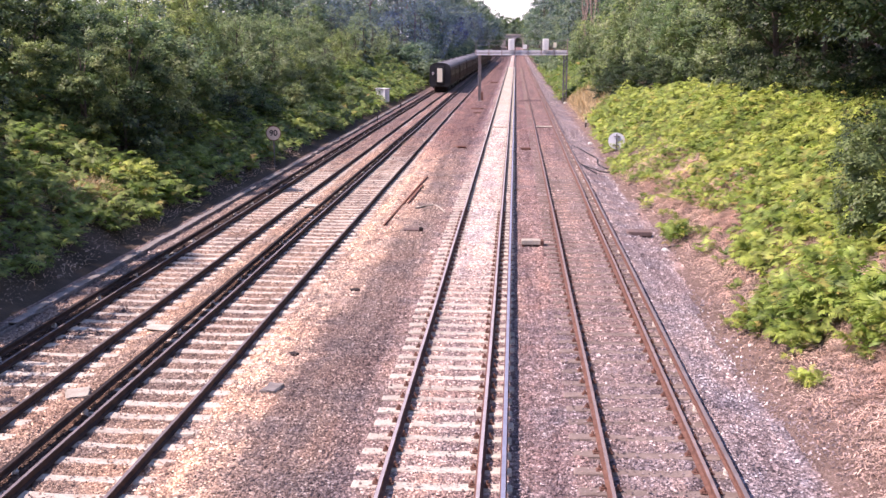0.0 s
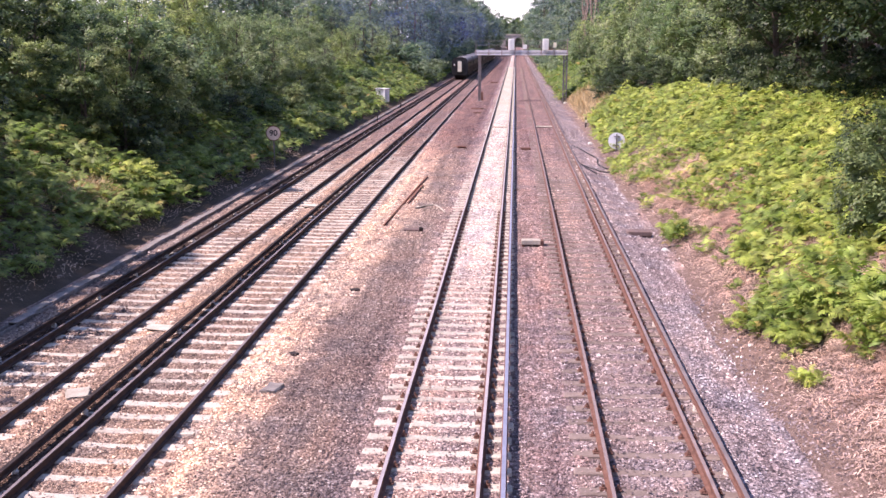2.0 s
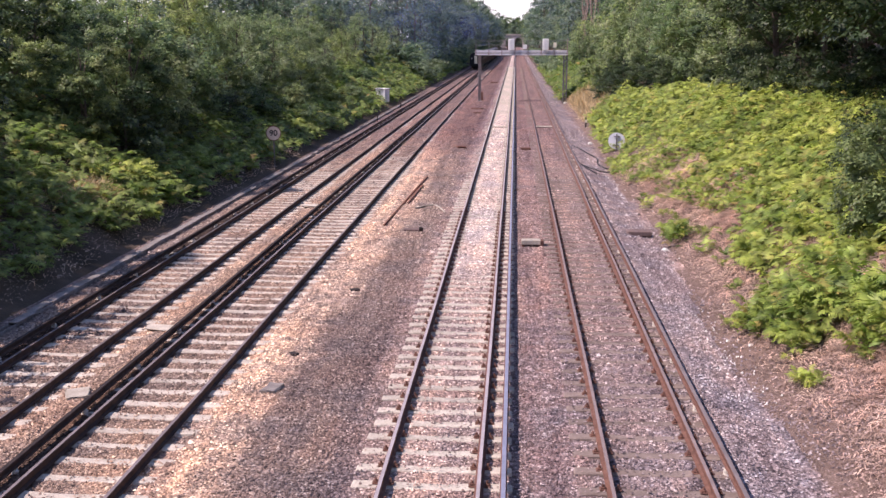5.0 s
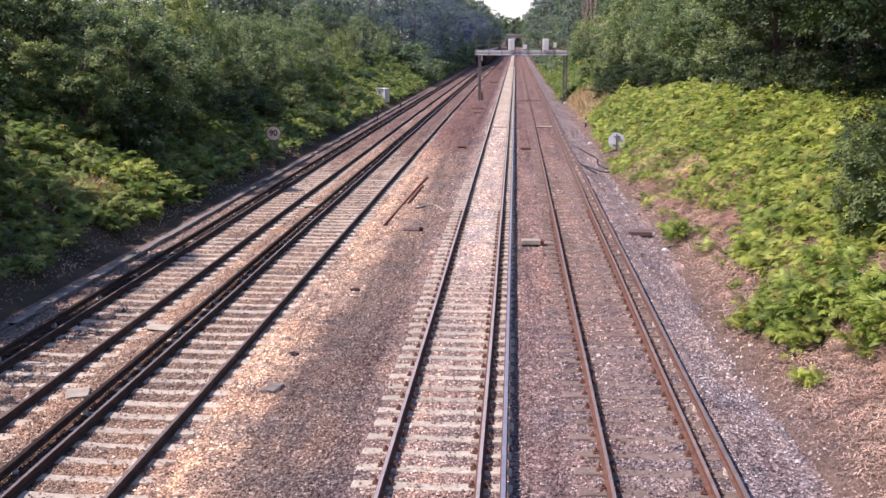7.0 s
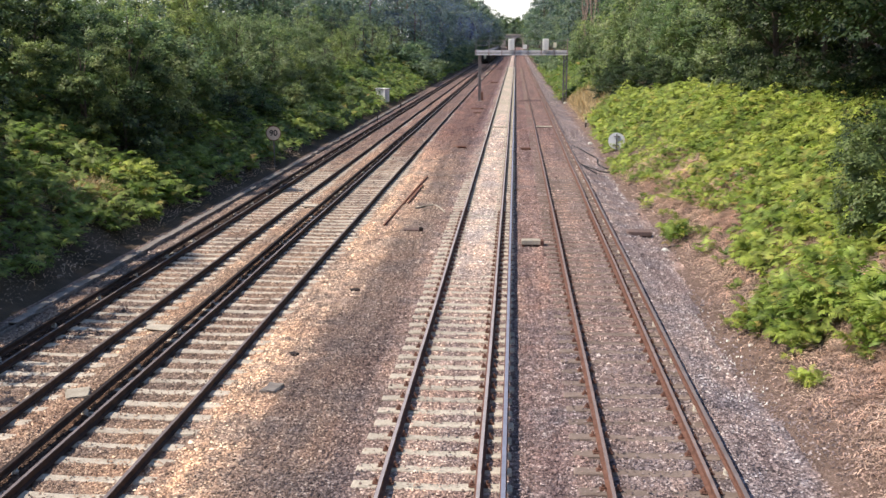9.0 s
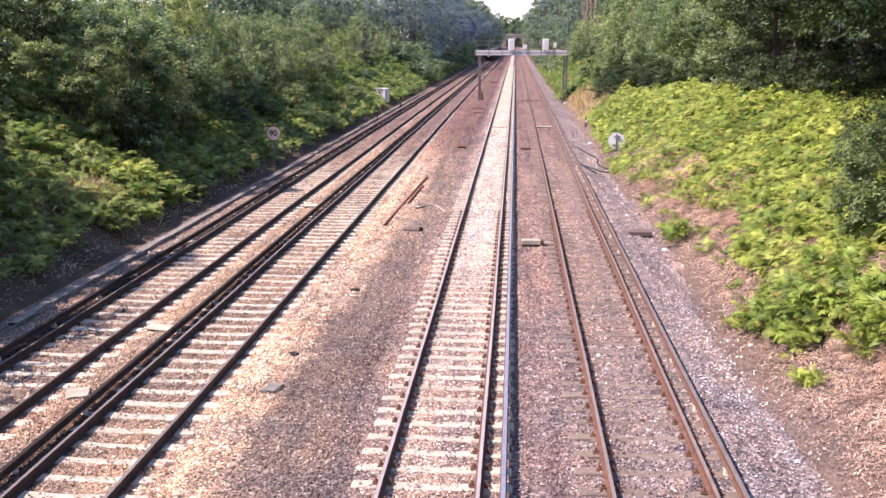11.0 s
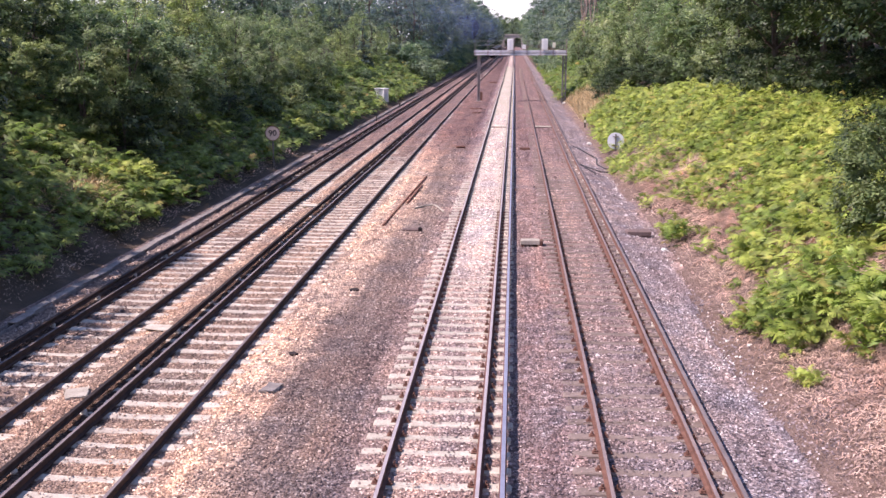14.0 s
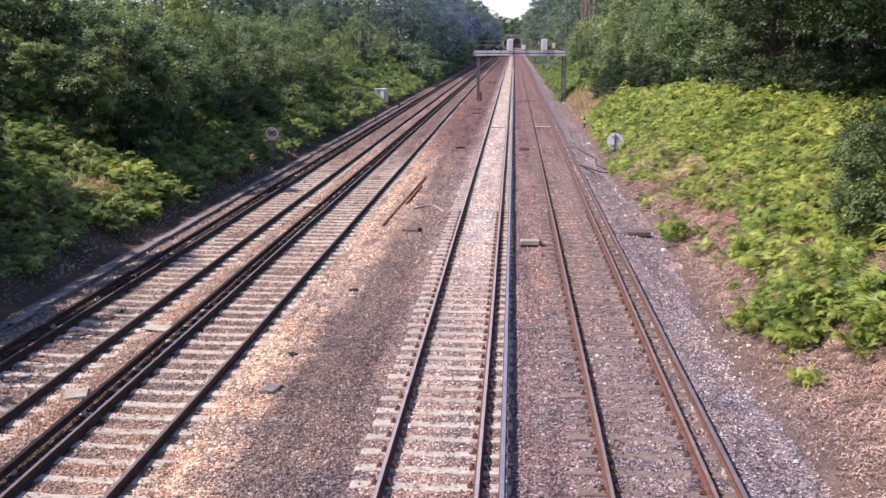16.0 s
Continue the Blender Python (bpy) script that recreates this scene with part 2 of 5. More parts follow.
M = dict(
    ballast=mat_ballast(), stones=mat_stones(), earth=mat_earth(), wood_floor=mat_grass_ground(),
    sleeper_pale=mat_concrete("sleeper_concrete_pale", (0.38, 0.33, 0.27), (0.64, 0.57, 0.475), 0.5),
    sleeper_brown=mat_concrete("sleeper_concrete_stained", (0.17, 0.125, 0.105), (0.29, 0.225, 0.19), 0.4),
    sleeper_mid=mat_concrete("sleeper_concrete_weathered", (0.4, 0.34, 0.28), (0.7, 0.62, 0.52), 0.5),
    trough=mat_concrete("trough_concrete", (0.16, 0.135, 0.125), (0.34, 0.3, 0.275), 0.6),
    rust=mat_rust("rail_rust", (0.1, 0.047, 0.035), (0.22, 0.11, 0.08)),
    rust_mid=mat_rust("rail_rust_brown", (0.04, 0.024, 0.02), (0.1, 0.058, 0.045)),
    rust_dark=mat_rust("rail_rust_dark", (0.02, 0.015, 0.015), (0.05, 0.034, 0.03)),
    head=mat_plain("polished_rail_head", (0.52, 0.44, 0.42), 0.5, 0.45, 0.2, 3),
    head_dull=mat_plain("dull_rail_head", (0.22, 0.18, 0.178), 0.7, 0.3, 0.25, 3),
    head_dark=mat_plain("tarnished_rail_head", (0.15, 0.12, 0.115), 0.75, 0.2, 0.25, 3),
    head_brown=mat_plain("browned_rail_head", (0.26, 0.195, 0.185), 0.72, 0.2, 0.25, 3),
    third=mat_plain("conductor_top", (0.4, 0.39, 0.46), 0.42, 0.6, 0.2, 3),
    porcelain=mat_plain("porcelain", (0.6, 0.55, 0.48), 0.4),
    galv=mat_plain("galvanised_steel", (0.66, 0.64, 0.66), 0.5, 0.3, 0.12),
    white=mat_plain("white_paint", (0.8, 0.79, 0.77), 0.5, 0, 0.06),
    sign_back=mat_plain("sign_back_aluminium", (0.66, 0.68, 0.72), 0.5, 0.15, 0.08),
    black=mat_plain("black_paint", (0.02, 0.02, 0.022), 0.5),
    red=mat_plain("red_paint", (0.36, 0.06, 0.04), 0.5),
    coach=mat_plain("maroon_coach_paint", (0.026, 0.012, 0.014), 0.6, 0, 0.25, 2, 0.1),
    coach_end=mat_plain("black_end_paint", (0.016, 0.015, 0.017), 0.5, 0, 0.3, 2),
    coach_roof=mat_plain("grey_roof_paint", (0.17, 0.16, 0.17), 0.7, 0, 0.2, 1),
    glass=mat_plain("dark_window_glass", (0.015, 0.014, 0.016), 0.35, 0, 0.1, 1, 0.1),
    gangway=mat_plain("pale_gangway_door", (0.82, 0.76, 0.6), 0.6, 0, 0.06),
    bark=mat_rust("bark", (0.07, 0.052, 0.04), (0.17, 0.13, 0.1)),
    bark_pale=mat_rust("pale_pine_bark", (0.3, 0.2, 0.17), (0.46, 0.34, 0.29)),
    bark_red=mat_rust("pine_bark", (0.2, 0.12, 0.09), (0.36, 0.24, 0.18)),
    leaf=mat_leaf("broad_leaf", (0.03, 0.056, 0.023), (0.094, 0.136, 0.053), (0.29, 0.34, 0.145), 0.24),
    leaf_mid=mat_leaf("glossy_leaf", (0.022, 0.045, 0.02), (0.065, 0.1, 0.04), (0.2, 0.25, 0.1), 0.25),
    leaf_birch=mat_leaf("birch_leaf", (0.11, 0.145, 0.075), (0.21, 0.255, 0.14), (0.37, 0.41, 0.25), 0.52),
    # wood-edge leaves: the shade beneath the canopy is put into their colour
    leaf_shaded=mat_leaf("shaded_leaf", (0.014, 0.029, 0.013), (0.033, 0.056, 0.024), (0.08, 0.11, 0.045), 0.22),
    # distant foliage: aerial haze is put into these two paler, bluer colours
    leaf_far_hazed=mat_leaf("hazed_far_leaf", (0.085, 0.125, 0.095), (0.155, 0.21, 0.15), (0.24, 0.295, 0.205), 0.46),
    needle_hazed=mat_leaf("hazed_pine_needle", (0.08, 0.112, 0.112), (0.14, 0.185, 0.178), (0.21, 0.26, 0.245), 0.45),
    fern=mat_leaf("bracken_frond", (0.06, 0.115, 0.022), (0.185, 0.255, 0.05), (0.4, 0.435, 0.095), 0.26, 1.0, vary=0.0),
    # duller copy of the frond colour, with the banks' shade put into it
    fern_shade=mat_leaf("shaded_bracken_frond", (0.085, 0.14, 0.035), (0.148, 0.215, 0.055), (0.265, 0.32, 0.095), 0.42, 1.0, vary=0.0),
    straw=mat_leaf("dead_bracken", (0.27, 0.17, 0.13), (0.56, 0.37, 0.29), (0.8, 0.62, 0.49), 0.2, 0.0, (1.0, 0.85, 0.7), 0.0),
    straw_gold=mat_leaf("dry_grass", (0.38, 0.28, 0.15), (0.58, 0.45, 0.25), (0.72, 0.58, 0.36), 0.2, 0.0, (1.0, 0.9, 0.7), 0.0),
    timber=mat_plain("weathered_timber", (0.34, 0.25, 0.23), 0.85),
    rubber=mat_plain("black_cable", (0.025, 0.023, 0.025), 0.6),
    brick=mat_plain("far_brick", (0.44, 0.38, 0.35), 0.9, 0, 0.2, 1.0),
    scrap_rust=mat_rust("bright_scrap_rust", (0.17, 0.075, 0.05), (0.32, 0.155, 0.11)),
    dark_timber=mat_plain("dark_wet_timber", (0.17, 0.115, 0.105), 0.85, 0, 0.3),
    leg_paint=mat_plain("weathered_steel_paint", (0.3, 0.25, 0.235), 0.7, 0.1, 0.3, 1.2),
    sign_cream=mat_plain("weathered_cream_paint", (0.56, 0.47, 0.4), 0.7, 0, 0.2, 5.0),
    iron=mat_plain("dull_grey_steel", (0.2, 0.185, 0.185), 0.6, 0.4, 0.2),
    rock=mat_plain("pale_stone", (0.7, 0.67, 0.62), 0.8),
)


# ---- mesh helpers ----
def np_mesh(name, verts, faces, mat):
    """A mesh from an (n, 3) array and an (m, 3 or 4) array of corners."""
    me = bpy.data.meshes.new(name)
    verts, faces = np.asarray(verts, np.float32), np.asarray(faces, np.int32)
    k = faces.shape[1]
    me.vertices.add(len(verts))
    me.vertices.foreach_set("co", verts.ravel())
    me.loops.add(faces.size)
    me.loops.foreach_set("vertex_index", faces.ravel())
    me.polygons.add(len(faces))
    me.polygons.foreach_set("loop_start", np.arange(0, faces.size, k, dtype=np.int32))
    me.update(calc_edges=True)
    me.materials.append(mat)
    return me


def part(name, bm, mat, parent=None, label=""):
    """Links a bmesh as one mesh object, under a parent if there is one."""
    me = bpy.data.meshes.new(name)
    bm.to_mesh(me)
    bm.free()
    for m in (mat if isinstance(mat, (list, tuple)) else [mat]):
        me.materials.append(m)
    ob = new(name, me)
    ob.parent = parent
    return tagged(ob, label)


def mesh_part(name, me, parent=None, label=""):
    ob = new(name, me)
    ob.parent = parent
    return tagged(ob, label)


def thing(name, label, category, at=(0, 0, 0), rz=0.0, group="", kind=""):
    ob = new(name)
    ob.empty_display_size = 0.2
    ob.matrix_basis = pose(*at, 0, 0, rz)
    return tagged(ob, label, category, group, kind)


def add_box(bm, lo, hi, bevel=0.0, m=None, index=0):
    res = bmesh.ops.create_cube(bm, size=1.0)
    vs = res["verts"]
    c = [(a + b) / 2 for a, b in zip(lo, hi)]
    s = [b - a for a, b in zip(lo, hi)]
    for v in vs:
        v.co = Vector((v.co.x * s[0] + c[0], v.co.y * s[1] + c[1], v.co.z * s[2] + c[2]))
    faces = list({f for v in vs for f in v.link_faces})
    if bevel:
        edges = list({e for v in vs for e in v.link_edges})
        out = bmesh.ops.bevel(bm, geom=edges, offset=bevel, segments=1, affect="EDGES")
        vs = list({v for f in out["faces"] for v in f.verts} | {v for v in vs if v.is_valid})
        faces = list({f for v in vs for f in v.link_faces})
    for f in faces:
        f.material_index = index
    if m is not None:
        bmesh.ops.transform(bm, matrix=m, verts=vs)
    return bm


def box_mesh(lo, hi, bevel=0.0):
    return add_box(bmesh.new(), lo, hi, bevel)


def add_rod(bm, a, b, r0, r1=None, sides=8):
    a, b = Vector(a), Vector(b)
    turn = (b - a).to_track_quat("Z", "Y").to_matrix().to_4x4()
    bmesh.ops.create_cone(bm, cap_ends=True, segments=sides, radius1=r0, radius2=r0 if r1 is None else r1, depth=(b - a).length,
                          matrix=Matrix.Translation((a + b) / 2) @ turn)
    return bm


def rod_mesh(a, b, r0, r1=None, sides=8):
    return add_rod(bmesh.new(), a, b, r0, r1, sides)


# ---- ground ----
def smooth(t):
    t = np.clip(t, 0, 1)
    return t * t * (3 - 2 * t)


def slew(y):
    """The two left tracks ease to the right beyond 70 m."""
    y = np.asarray(y, float)
    return np.minimum(2.4e-5 * np.clip(y - 70, 0, 180) ** 2 + 0.0045 * np.clip(y - 250, 0, 120), 1.3)


def bumps(x, y, s, seed):
    """Cheap smooth unevenness."""
    r = np.random.RandomState(seed)
    z = 0
    for k in range(5):
        a, p, q = r.uniform(0, 6.28), r.uniform(0, 6.28), s * 1.7 ** k
        z = z + np.sin((x * np.cos(a) + y * np.sin(a)) * q + p) / 1.5 ** k
    return z / 2.5


def right_toe(y):
    return 5.15 + 0.35 * np.sin(y * 0.21) * np.exp(-np.abs(y - 25) / 40) + 0.3 * smooth((np.asarray(y) - 45) / 40)


def left_toe(y):
    return -12.75 + slew(y) * 0.8


def ground_z(x, y):
    x, y = np.asarray(x, float), np.asarray(y, float)
    z = np.zeros(np.broadcast(x, y).shape) - 0.045
    cess = smooth((x - 3.75) / 1.1)
    z = z - 0.16 * cess + 0.02 * bumps(x, y, 1.1, 3)
    for c, four, ends in ((-9.765, 0.015, 0.042), (-6.66, 0.012, 0.047), (-1.2, 0.003, -0.008), (2.3, 0.014, 0.012)):
        o = np.abs(x - c)
        z = z + four * (1 - smooth((o - 0.55) / 0.15)) + ends * smooth((o - 1.0) / 0.2) * (1 - smooth((o - 1.55) / 0.3))
    z = z + 0.03 * (1 - smooth((np.abs(x + 1.2) - 0.45) / 0.15)) * smooth((y - 25) / 5)
    z = z + 0.055 * smooth((y - 36) / 26) * smooth((x + 2.75) / 0.2) * (1 - smooth((x + 2.12) / 0.12))
    z = z + 0.038 * smooth((y - 42) / 30) * (smooth((x + 11.1) / 0.3) * (1 - smooth((x + 5.4) / 0.3)) + smooth((x - 1.0) / 0.2) * (1 - smooth((x - 3.4) / 0.3)))
    for c in (-10.74, -7.63):
        z = z + 0.03 * (1 - smooth((np.abs(x - c) - 0.14) / 0.1))
    six_foot = smooth((x + 5.35) / 0.5) * smooth((-2.75 - x) / 0.5)
    z = z + 0.05 * six_foot
    d = np.clip(x - right_toe(y), 0, None)
    bank = 0.62 * np.minimum(d, 9.5) + 0.06 * np.clip(d - 9.5, 0, 60)
    bank = bank * (1 - 0.25 * np.exp(-d / 1.2))
    bank = bank + smooth(d / 2.5) * (0.22 * bumps(x, y, 0.7, 5) + 0.1 * bumps(x, y, 2.1, 6))
    e = np.clip(left_toe(y) - x, 0, None)
    bank_l = 0.6 * np.minimum(e, 9.5) + 0.06 * np.clip(e - 9.5, 0, 60)
    bank_l = bank_l + smooth(e / 2.0) * (0.2 * bumps(x, y, 0.8, 7) + 0.1 * bumps(x, y, 2.3, 8))
    return z + bank + bank_l


def build_ground():
    xs = np.unique(np.concatenate([-np.geomspace(60, 3500, 8), np.arange(-60, -24, 4), np.arange(-24, -12, 0.5), np.arange(-12, 5, 0.125),
                                   np.arange(5, 18, 0.3), np.arange(18, 60, 4), np.geomspace(60, 3500, 8)]))
    ys = np.concatenate([[-3500, -1000, -300, -100, -50], np.arange(-20, 10, 5), np.arange(10, 90, 0.5), np.arange(90, 200, 2), np.arange(200, 900, 15),
                         np.geomspace(900, 3500, 10)])
    X, Y = np.meshgrid(xs, ys)
    Z = ground_z(X, Y)
    V = np.stack([X, Y, Z], -1).reshape(-1, 3)
    nx, ny = len(xs), len(ys)
    i = (np.arange(ny - 1)[:, None] * nx + np.arange(nx - 1)[None]).ravel()
    F = np.stack([i, i + 1, i + nx + 1, i + nx], -1)
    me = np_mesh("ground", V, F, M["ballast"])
    me.materials.append(M["earth"])
    me.materials.append(M["wood_floor"])
    cx, cy = V[F].mean(1)[:, 0], V[F].mean(1)[:, 1]
    idx = np.zeros(len(F), np.int32)
    idx[(cx > right_toe(cy) - 0.05) | (cx < left_toe(cy) + 0.05)] = 1
    idx[(cx > right_toe(cy) + 3.0) | (cx < left_toe(cy) + 0.3)] = 2
    idx[(cy > 112) & (idx == 1)] = 2
    me.polygons.foreach_set("material_index", idx)
    me.polygons.foreach_set("use_smooth", np.ones(len(F), bool))
    ob = new("ground", me)
    return tagged(ob, "stony railway trackbed between earth cutting banks", "ground", kind="structure")


build_ground()


def horizon_haze():
    """The white summer haze all round the horizon."""
    n = Nodes("white_horizon_haze", 1.0)
    glow = n.tree.nodes.new("ShaderNodeEmission")
    glow.inputs[0].default_value, glow.inputs[1].default_value = (0.93, 0.97, 1.0, 1), 1.0
    n.link(glow.outputs[0], n.out.inputs[0])
    bm = bmesh.new()
    rows = [[bm.verts.new((3400 * math.cos(a), 3400 * math.sin(a), z)) for a in (2 * math.pi * k / 96 for k in range(96))] for z in (-60, 620)]
    for k in range(96):
        bm.faces.new((rows[0][k], rows[1][k], rows[1][(k + 1) % 96], rows[0][(k + 1) % 96]))
    tagged(part("backdrop", bm, n.mat), "plain white summer haze low over the horizon", "sky", kind="structure")


horizon_haze()


# centre, pitch and first sleeper of each track
SLEEPERS = [(-9.765, 0.66, 11.2), (-6.66, 0.66, 11.0), (-1.205, 0.642, 11.19), (2.295, 0.705, 11.59)]


def build_stones():
    """Loose ballast stones on the nearer trackbed."""
    rng = np.random.RandomState(11)
    base = np.array([(1, 0, 0), (-1, 0, 0), (0, 1, 0), (0, -1, 0), (0, 0, 1), (0, 0, -1)], float)
    tri = np.array([(0, 2, 4), (2, 1, 4), (1, 3, 4), (3, 0, 4)])
    spans = [(12.5, 20, 520, 0.8), (20, 30, 300, 0.9), (30, 45, 100, 1.2), (45, 80, 20, 1.5)]
    P, S = [], []
    for y0, y1, dens, big in spans:
        n = int((y1 - y0) * 18.8 * dens)
        x = rng.uniform(-12.2, 6.6, n)
        y = rng.uniform(y0, y1, n)
        past = x - right_toe(y)
        keep = (past < 0) | (rng.rand(n) < np.where(y < 19.5, 0.75, 0.55 * np.exp(-past / 0.5)))
        x, y = x[keep], y[keep]
        seen = (x > -0.56 * y - 0.5) & (x < 0.39 * y + 0.5)
        for lo, hi in ((-1.95, -1.95), (-0.46, -0.46), (-0.09, -0.09), (1.54, 1.54), (3.05, 3.05), (-10.52, -10.52), (-9.01, -9.01), (-7.42, -7.42), (-5.9, -5.9)):
            seen &= ~((x > lo - 0.09) & (x < hi + 0.09))
        x, y = x[seen], y[seen]
        z = ground_z(x, y) + rng.uniform(-0.014, 0.026, len(x))
        for centre, pitch, phase in SLEEPERS:
            on = (np.abs(x - centre) < 1.22) & (np.abs((y - phase + pitch / 2) % pitch - pitch / 2) < 0.1)
            z = np.where(on, np.where(rng.rand(len(x)) < 0.16, rng.uniform(0.0, 0.014, len(x)), -9.0), z)
        x, y, z = x[z > -5], y[z > -5], z[z > -5]
        P.append(np.stack([x, y, z], -1))
        S.append(rng.uniform(0.016, 0.042, len(x)) * big * np.where(rng.rand(len(x)) > 0.985, 1.8, 1.0))
    P, S = np.concatenate(P), np.concatenate(S)
    n = len(P)
    v = base[None] * rng.uniform(0.65, 1.25, (n, 6, 1)) + rng.uniform(-0.25, 0.25, (n, 6, 3))
    v *= S[:, None, None] * rng.uniform(0.7, 1.3, (n, 1, 3))
    a = rng.uniform(0, 6.28, n)
    c, s = np.cos(a)[:, None], np.sin(a)[:, None]
    v = np.stack([v[..., 0] * c - v[..., 1] * s, v[..., 0] * s + v[..., 1] * c, v[..., 2] * 0.85], -1)
    v += P[:, None]
    F = (tri[None] + 6 * np.arange(n)[:, None, None]).reshape(-1, 3)
    ob = new("ballast_stones", np_mesh("ballast_stones", v.reshape(-1, 3), F, M["stones"]))
    tagged(ob, "loose grey and brown crushed stone ballast", "ballast", kind="stuff")


build_stones()


# ---- tracks ----
RAIL_PROFILE = [(-0.07, 0.0), (0.07, 0.0), (0.07, 0.012), (0.012, 0.03), (0.009, 0.115), (0.035, 0.127), (0.036, 0.15), (0.028, 0.159),
                (-0.028, 0.159), (-0.036, 0.15), (-0.035, 0.127), (-0.009, 0.115), (-0.012, 0.03), (-0.07, 0.012)]
THIRD_PROFILE = [(-0.055, 0.0), (0.055, 0.0), (0.055, 0.014), (0.018, 0.03), (0.018, 0.06), (0.04, 0.075), (0.042, 0.12), (0.034, 0.128),
                 (-0.034, 0.128), (-0.042, 0.12), (-0.04, 0.075), (-0.018, 0.06), (-0.018, 0.03), (-0.055, 0.014)]


def rail_mesh(x, z, slewed, profile, side, top):
    ys = [-40, 0] + [5 * k for k in range(1, 70)] + [400, 500, 700, 950]
    bm = bmesh.new()
    rings = []
    for y in ys:
        off = float(slew(y)) if slewed else 0.0
        wave = 0.006 * math.sin(y * 0.37 + x) + 0.004 * math.sin(y * 0.9 + 2 * x)
        rings.append([bm.verts.new((x + off + wave + px, y, z + pz + 0.004 * math.sin(y * 0.23 + x))) for px, pz in profile])
    k = len(profile)
    high = max(p[1] for p in profile)
    for a, b in zip(rings, rings[1:]):
        for i in range(k):
            f = bm.faces.new((a[i], a[(i + 1) % k], b[(i + 1) % k], b[i]))
            f.material_index = 1 if min(profile[i][1], profile[(i + 1) % k][1]) >= high - 0.001 else 0
    bm.faces.new(rings[0])
    bm.faces.new(rings[-1][::-1])
    bmesh.ops.recalc_face_normals(bm, faces=bm.faces)
    me = bpy.data.meshes.new("rail")
    bm.to_mesh(me)
    bm.free()
    me.materials.append(side)
    me.materials.append(top)
    return me


def sleeper_mesh(mat, seed):
    """Concrete sleeper, waisted in the middle, with raised rail seats and worn edges."""
    r = random.Random(seed)
    xs = [-1.25, -1.23, -0.98, -0.72, -0.5, -0.25, 0.25, 0.5, 0.72, 0.98, 1.23, 1.25]
    top = [-0.02, 0.0, 0.005, 0.008, -0.004, -0.015, -0.015, -0.004, 0.008, 0.005, 0.0, -0.02]
    half = [0.11, 0.118, 0.12, 0.122, 0.116, 0.108, 0.108, 0.116, 0.122, 0.12, 0.118, 0.11]
    bm = bmesh.new()
    rings = []
    for x, z, h in zip(xs, top, half):
        j = lambda: r.uniform(-0.004, 0.004)
        rings.append([bm.verts.new((x, -h - 0.02, -0.2)), bm.verts.new((x, -h + j(), z - 0.02 + j())), bm.verts.new((x, -h + 0.022 + j(), z + j())),
                      bm.verts.new((x, h - 0.022 + j(), z + j())), bm.verts.new((x, h + j(), z - 0.02 + j())), bm.verts.new((x, h + 0.02, -0.2))])
    for a, b in zip(rings, rings[1:]):
        for i in range(5):
            bm.faces.new((a[i], a[i + 1], b[i + 1], b[i]))
    bm.faces.new(rings[0])
    bm.faces.new(rings[-1])
    bmesh.ops.recalc_face_normals(bm, faces=bm.faces)
    me = bpy.data.meshes.new("sleeper")
    bm.to_mesh(me)
    bm.free()
    me.materials.append(mat)
    return me


def clip_mesh():
    """Cast shoulder with a sprung clip and bolt head, rusted."""
    bm = bmesh.new()
    add_box(bm, (-0.055, -0.06, 0.0), (0.055, 0.06, 0.022), 0.006)
    add_box(bm, (-0.03, -0.035, 0.022), (0.035, 0.035, 0.05), 0.008)
    add_rod(bm, (0.0, 0, 0.045), (0.0, 0, 0.09), 0.024, 0.018, 6)
    me = bpy.data.meshes.new("rail_clip")
    bm.to_mesh(me)
    bm.free()
    me.materials.append(M["rust"])
    return me


CLIP = clip_mesh()


def insulator_mesh():
    bm = bmesh.new()
    for z0, z1, r0, r1 in ((-0.06, 0.02, 0.075, 0.07), (0.02, 0.05, 0.05, 0.05), (0.05, 0.085, 0.07, 0.06), (0.085, 0.12, 0.045, 0.045)):
        add_rod(bm, (0, 0, z0), (0, 0, z1), r0, r1, 8)
    me = bpy.data.meshes.new("insulator")
    bm.to_mesh(me)
    bm.free()
    me.materials.append(M["porcelain"])
    return me


INSULATOR = insulator_mesh()


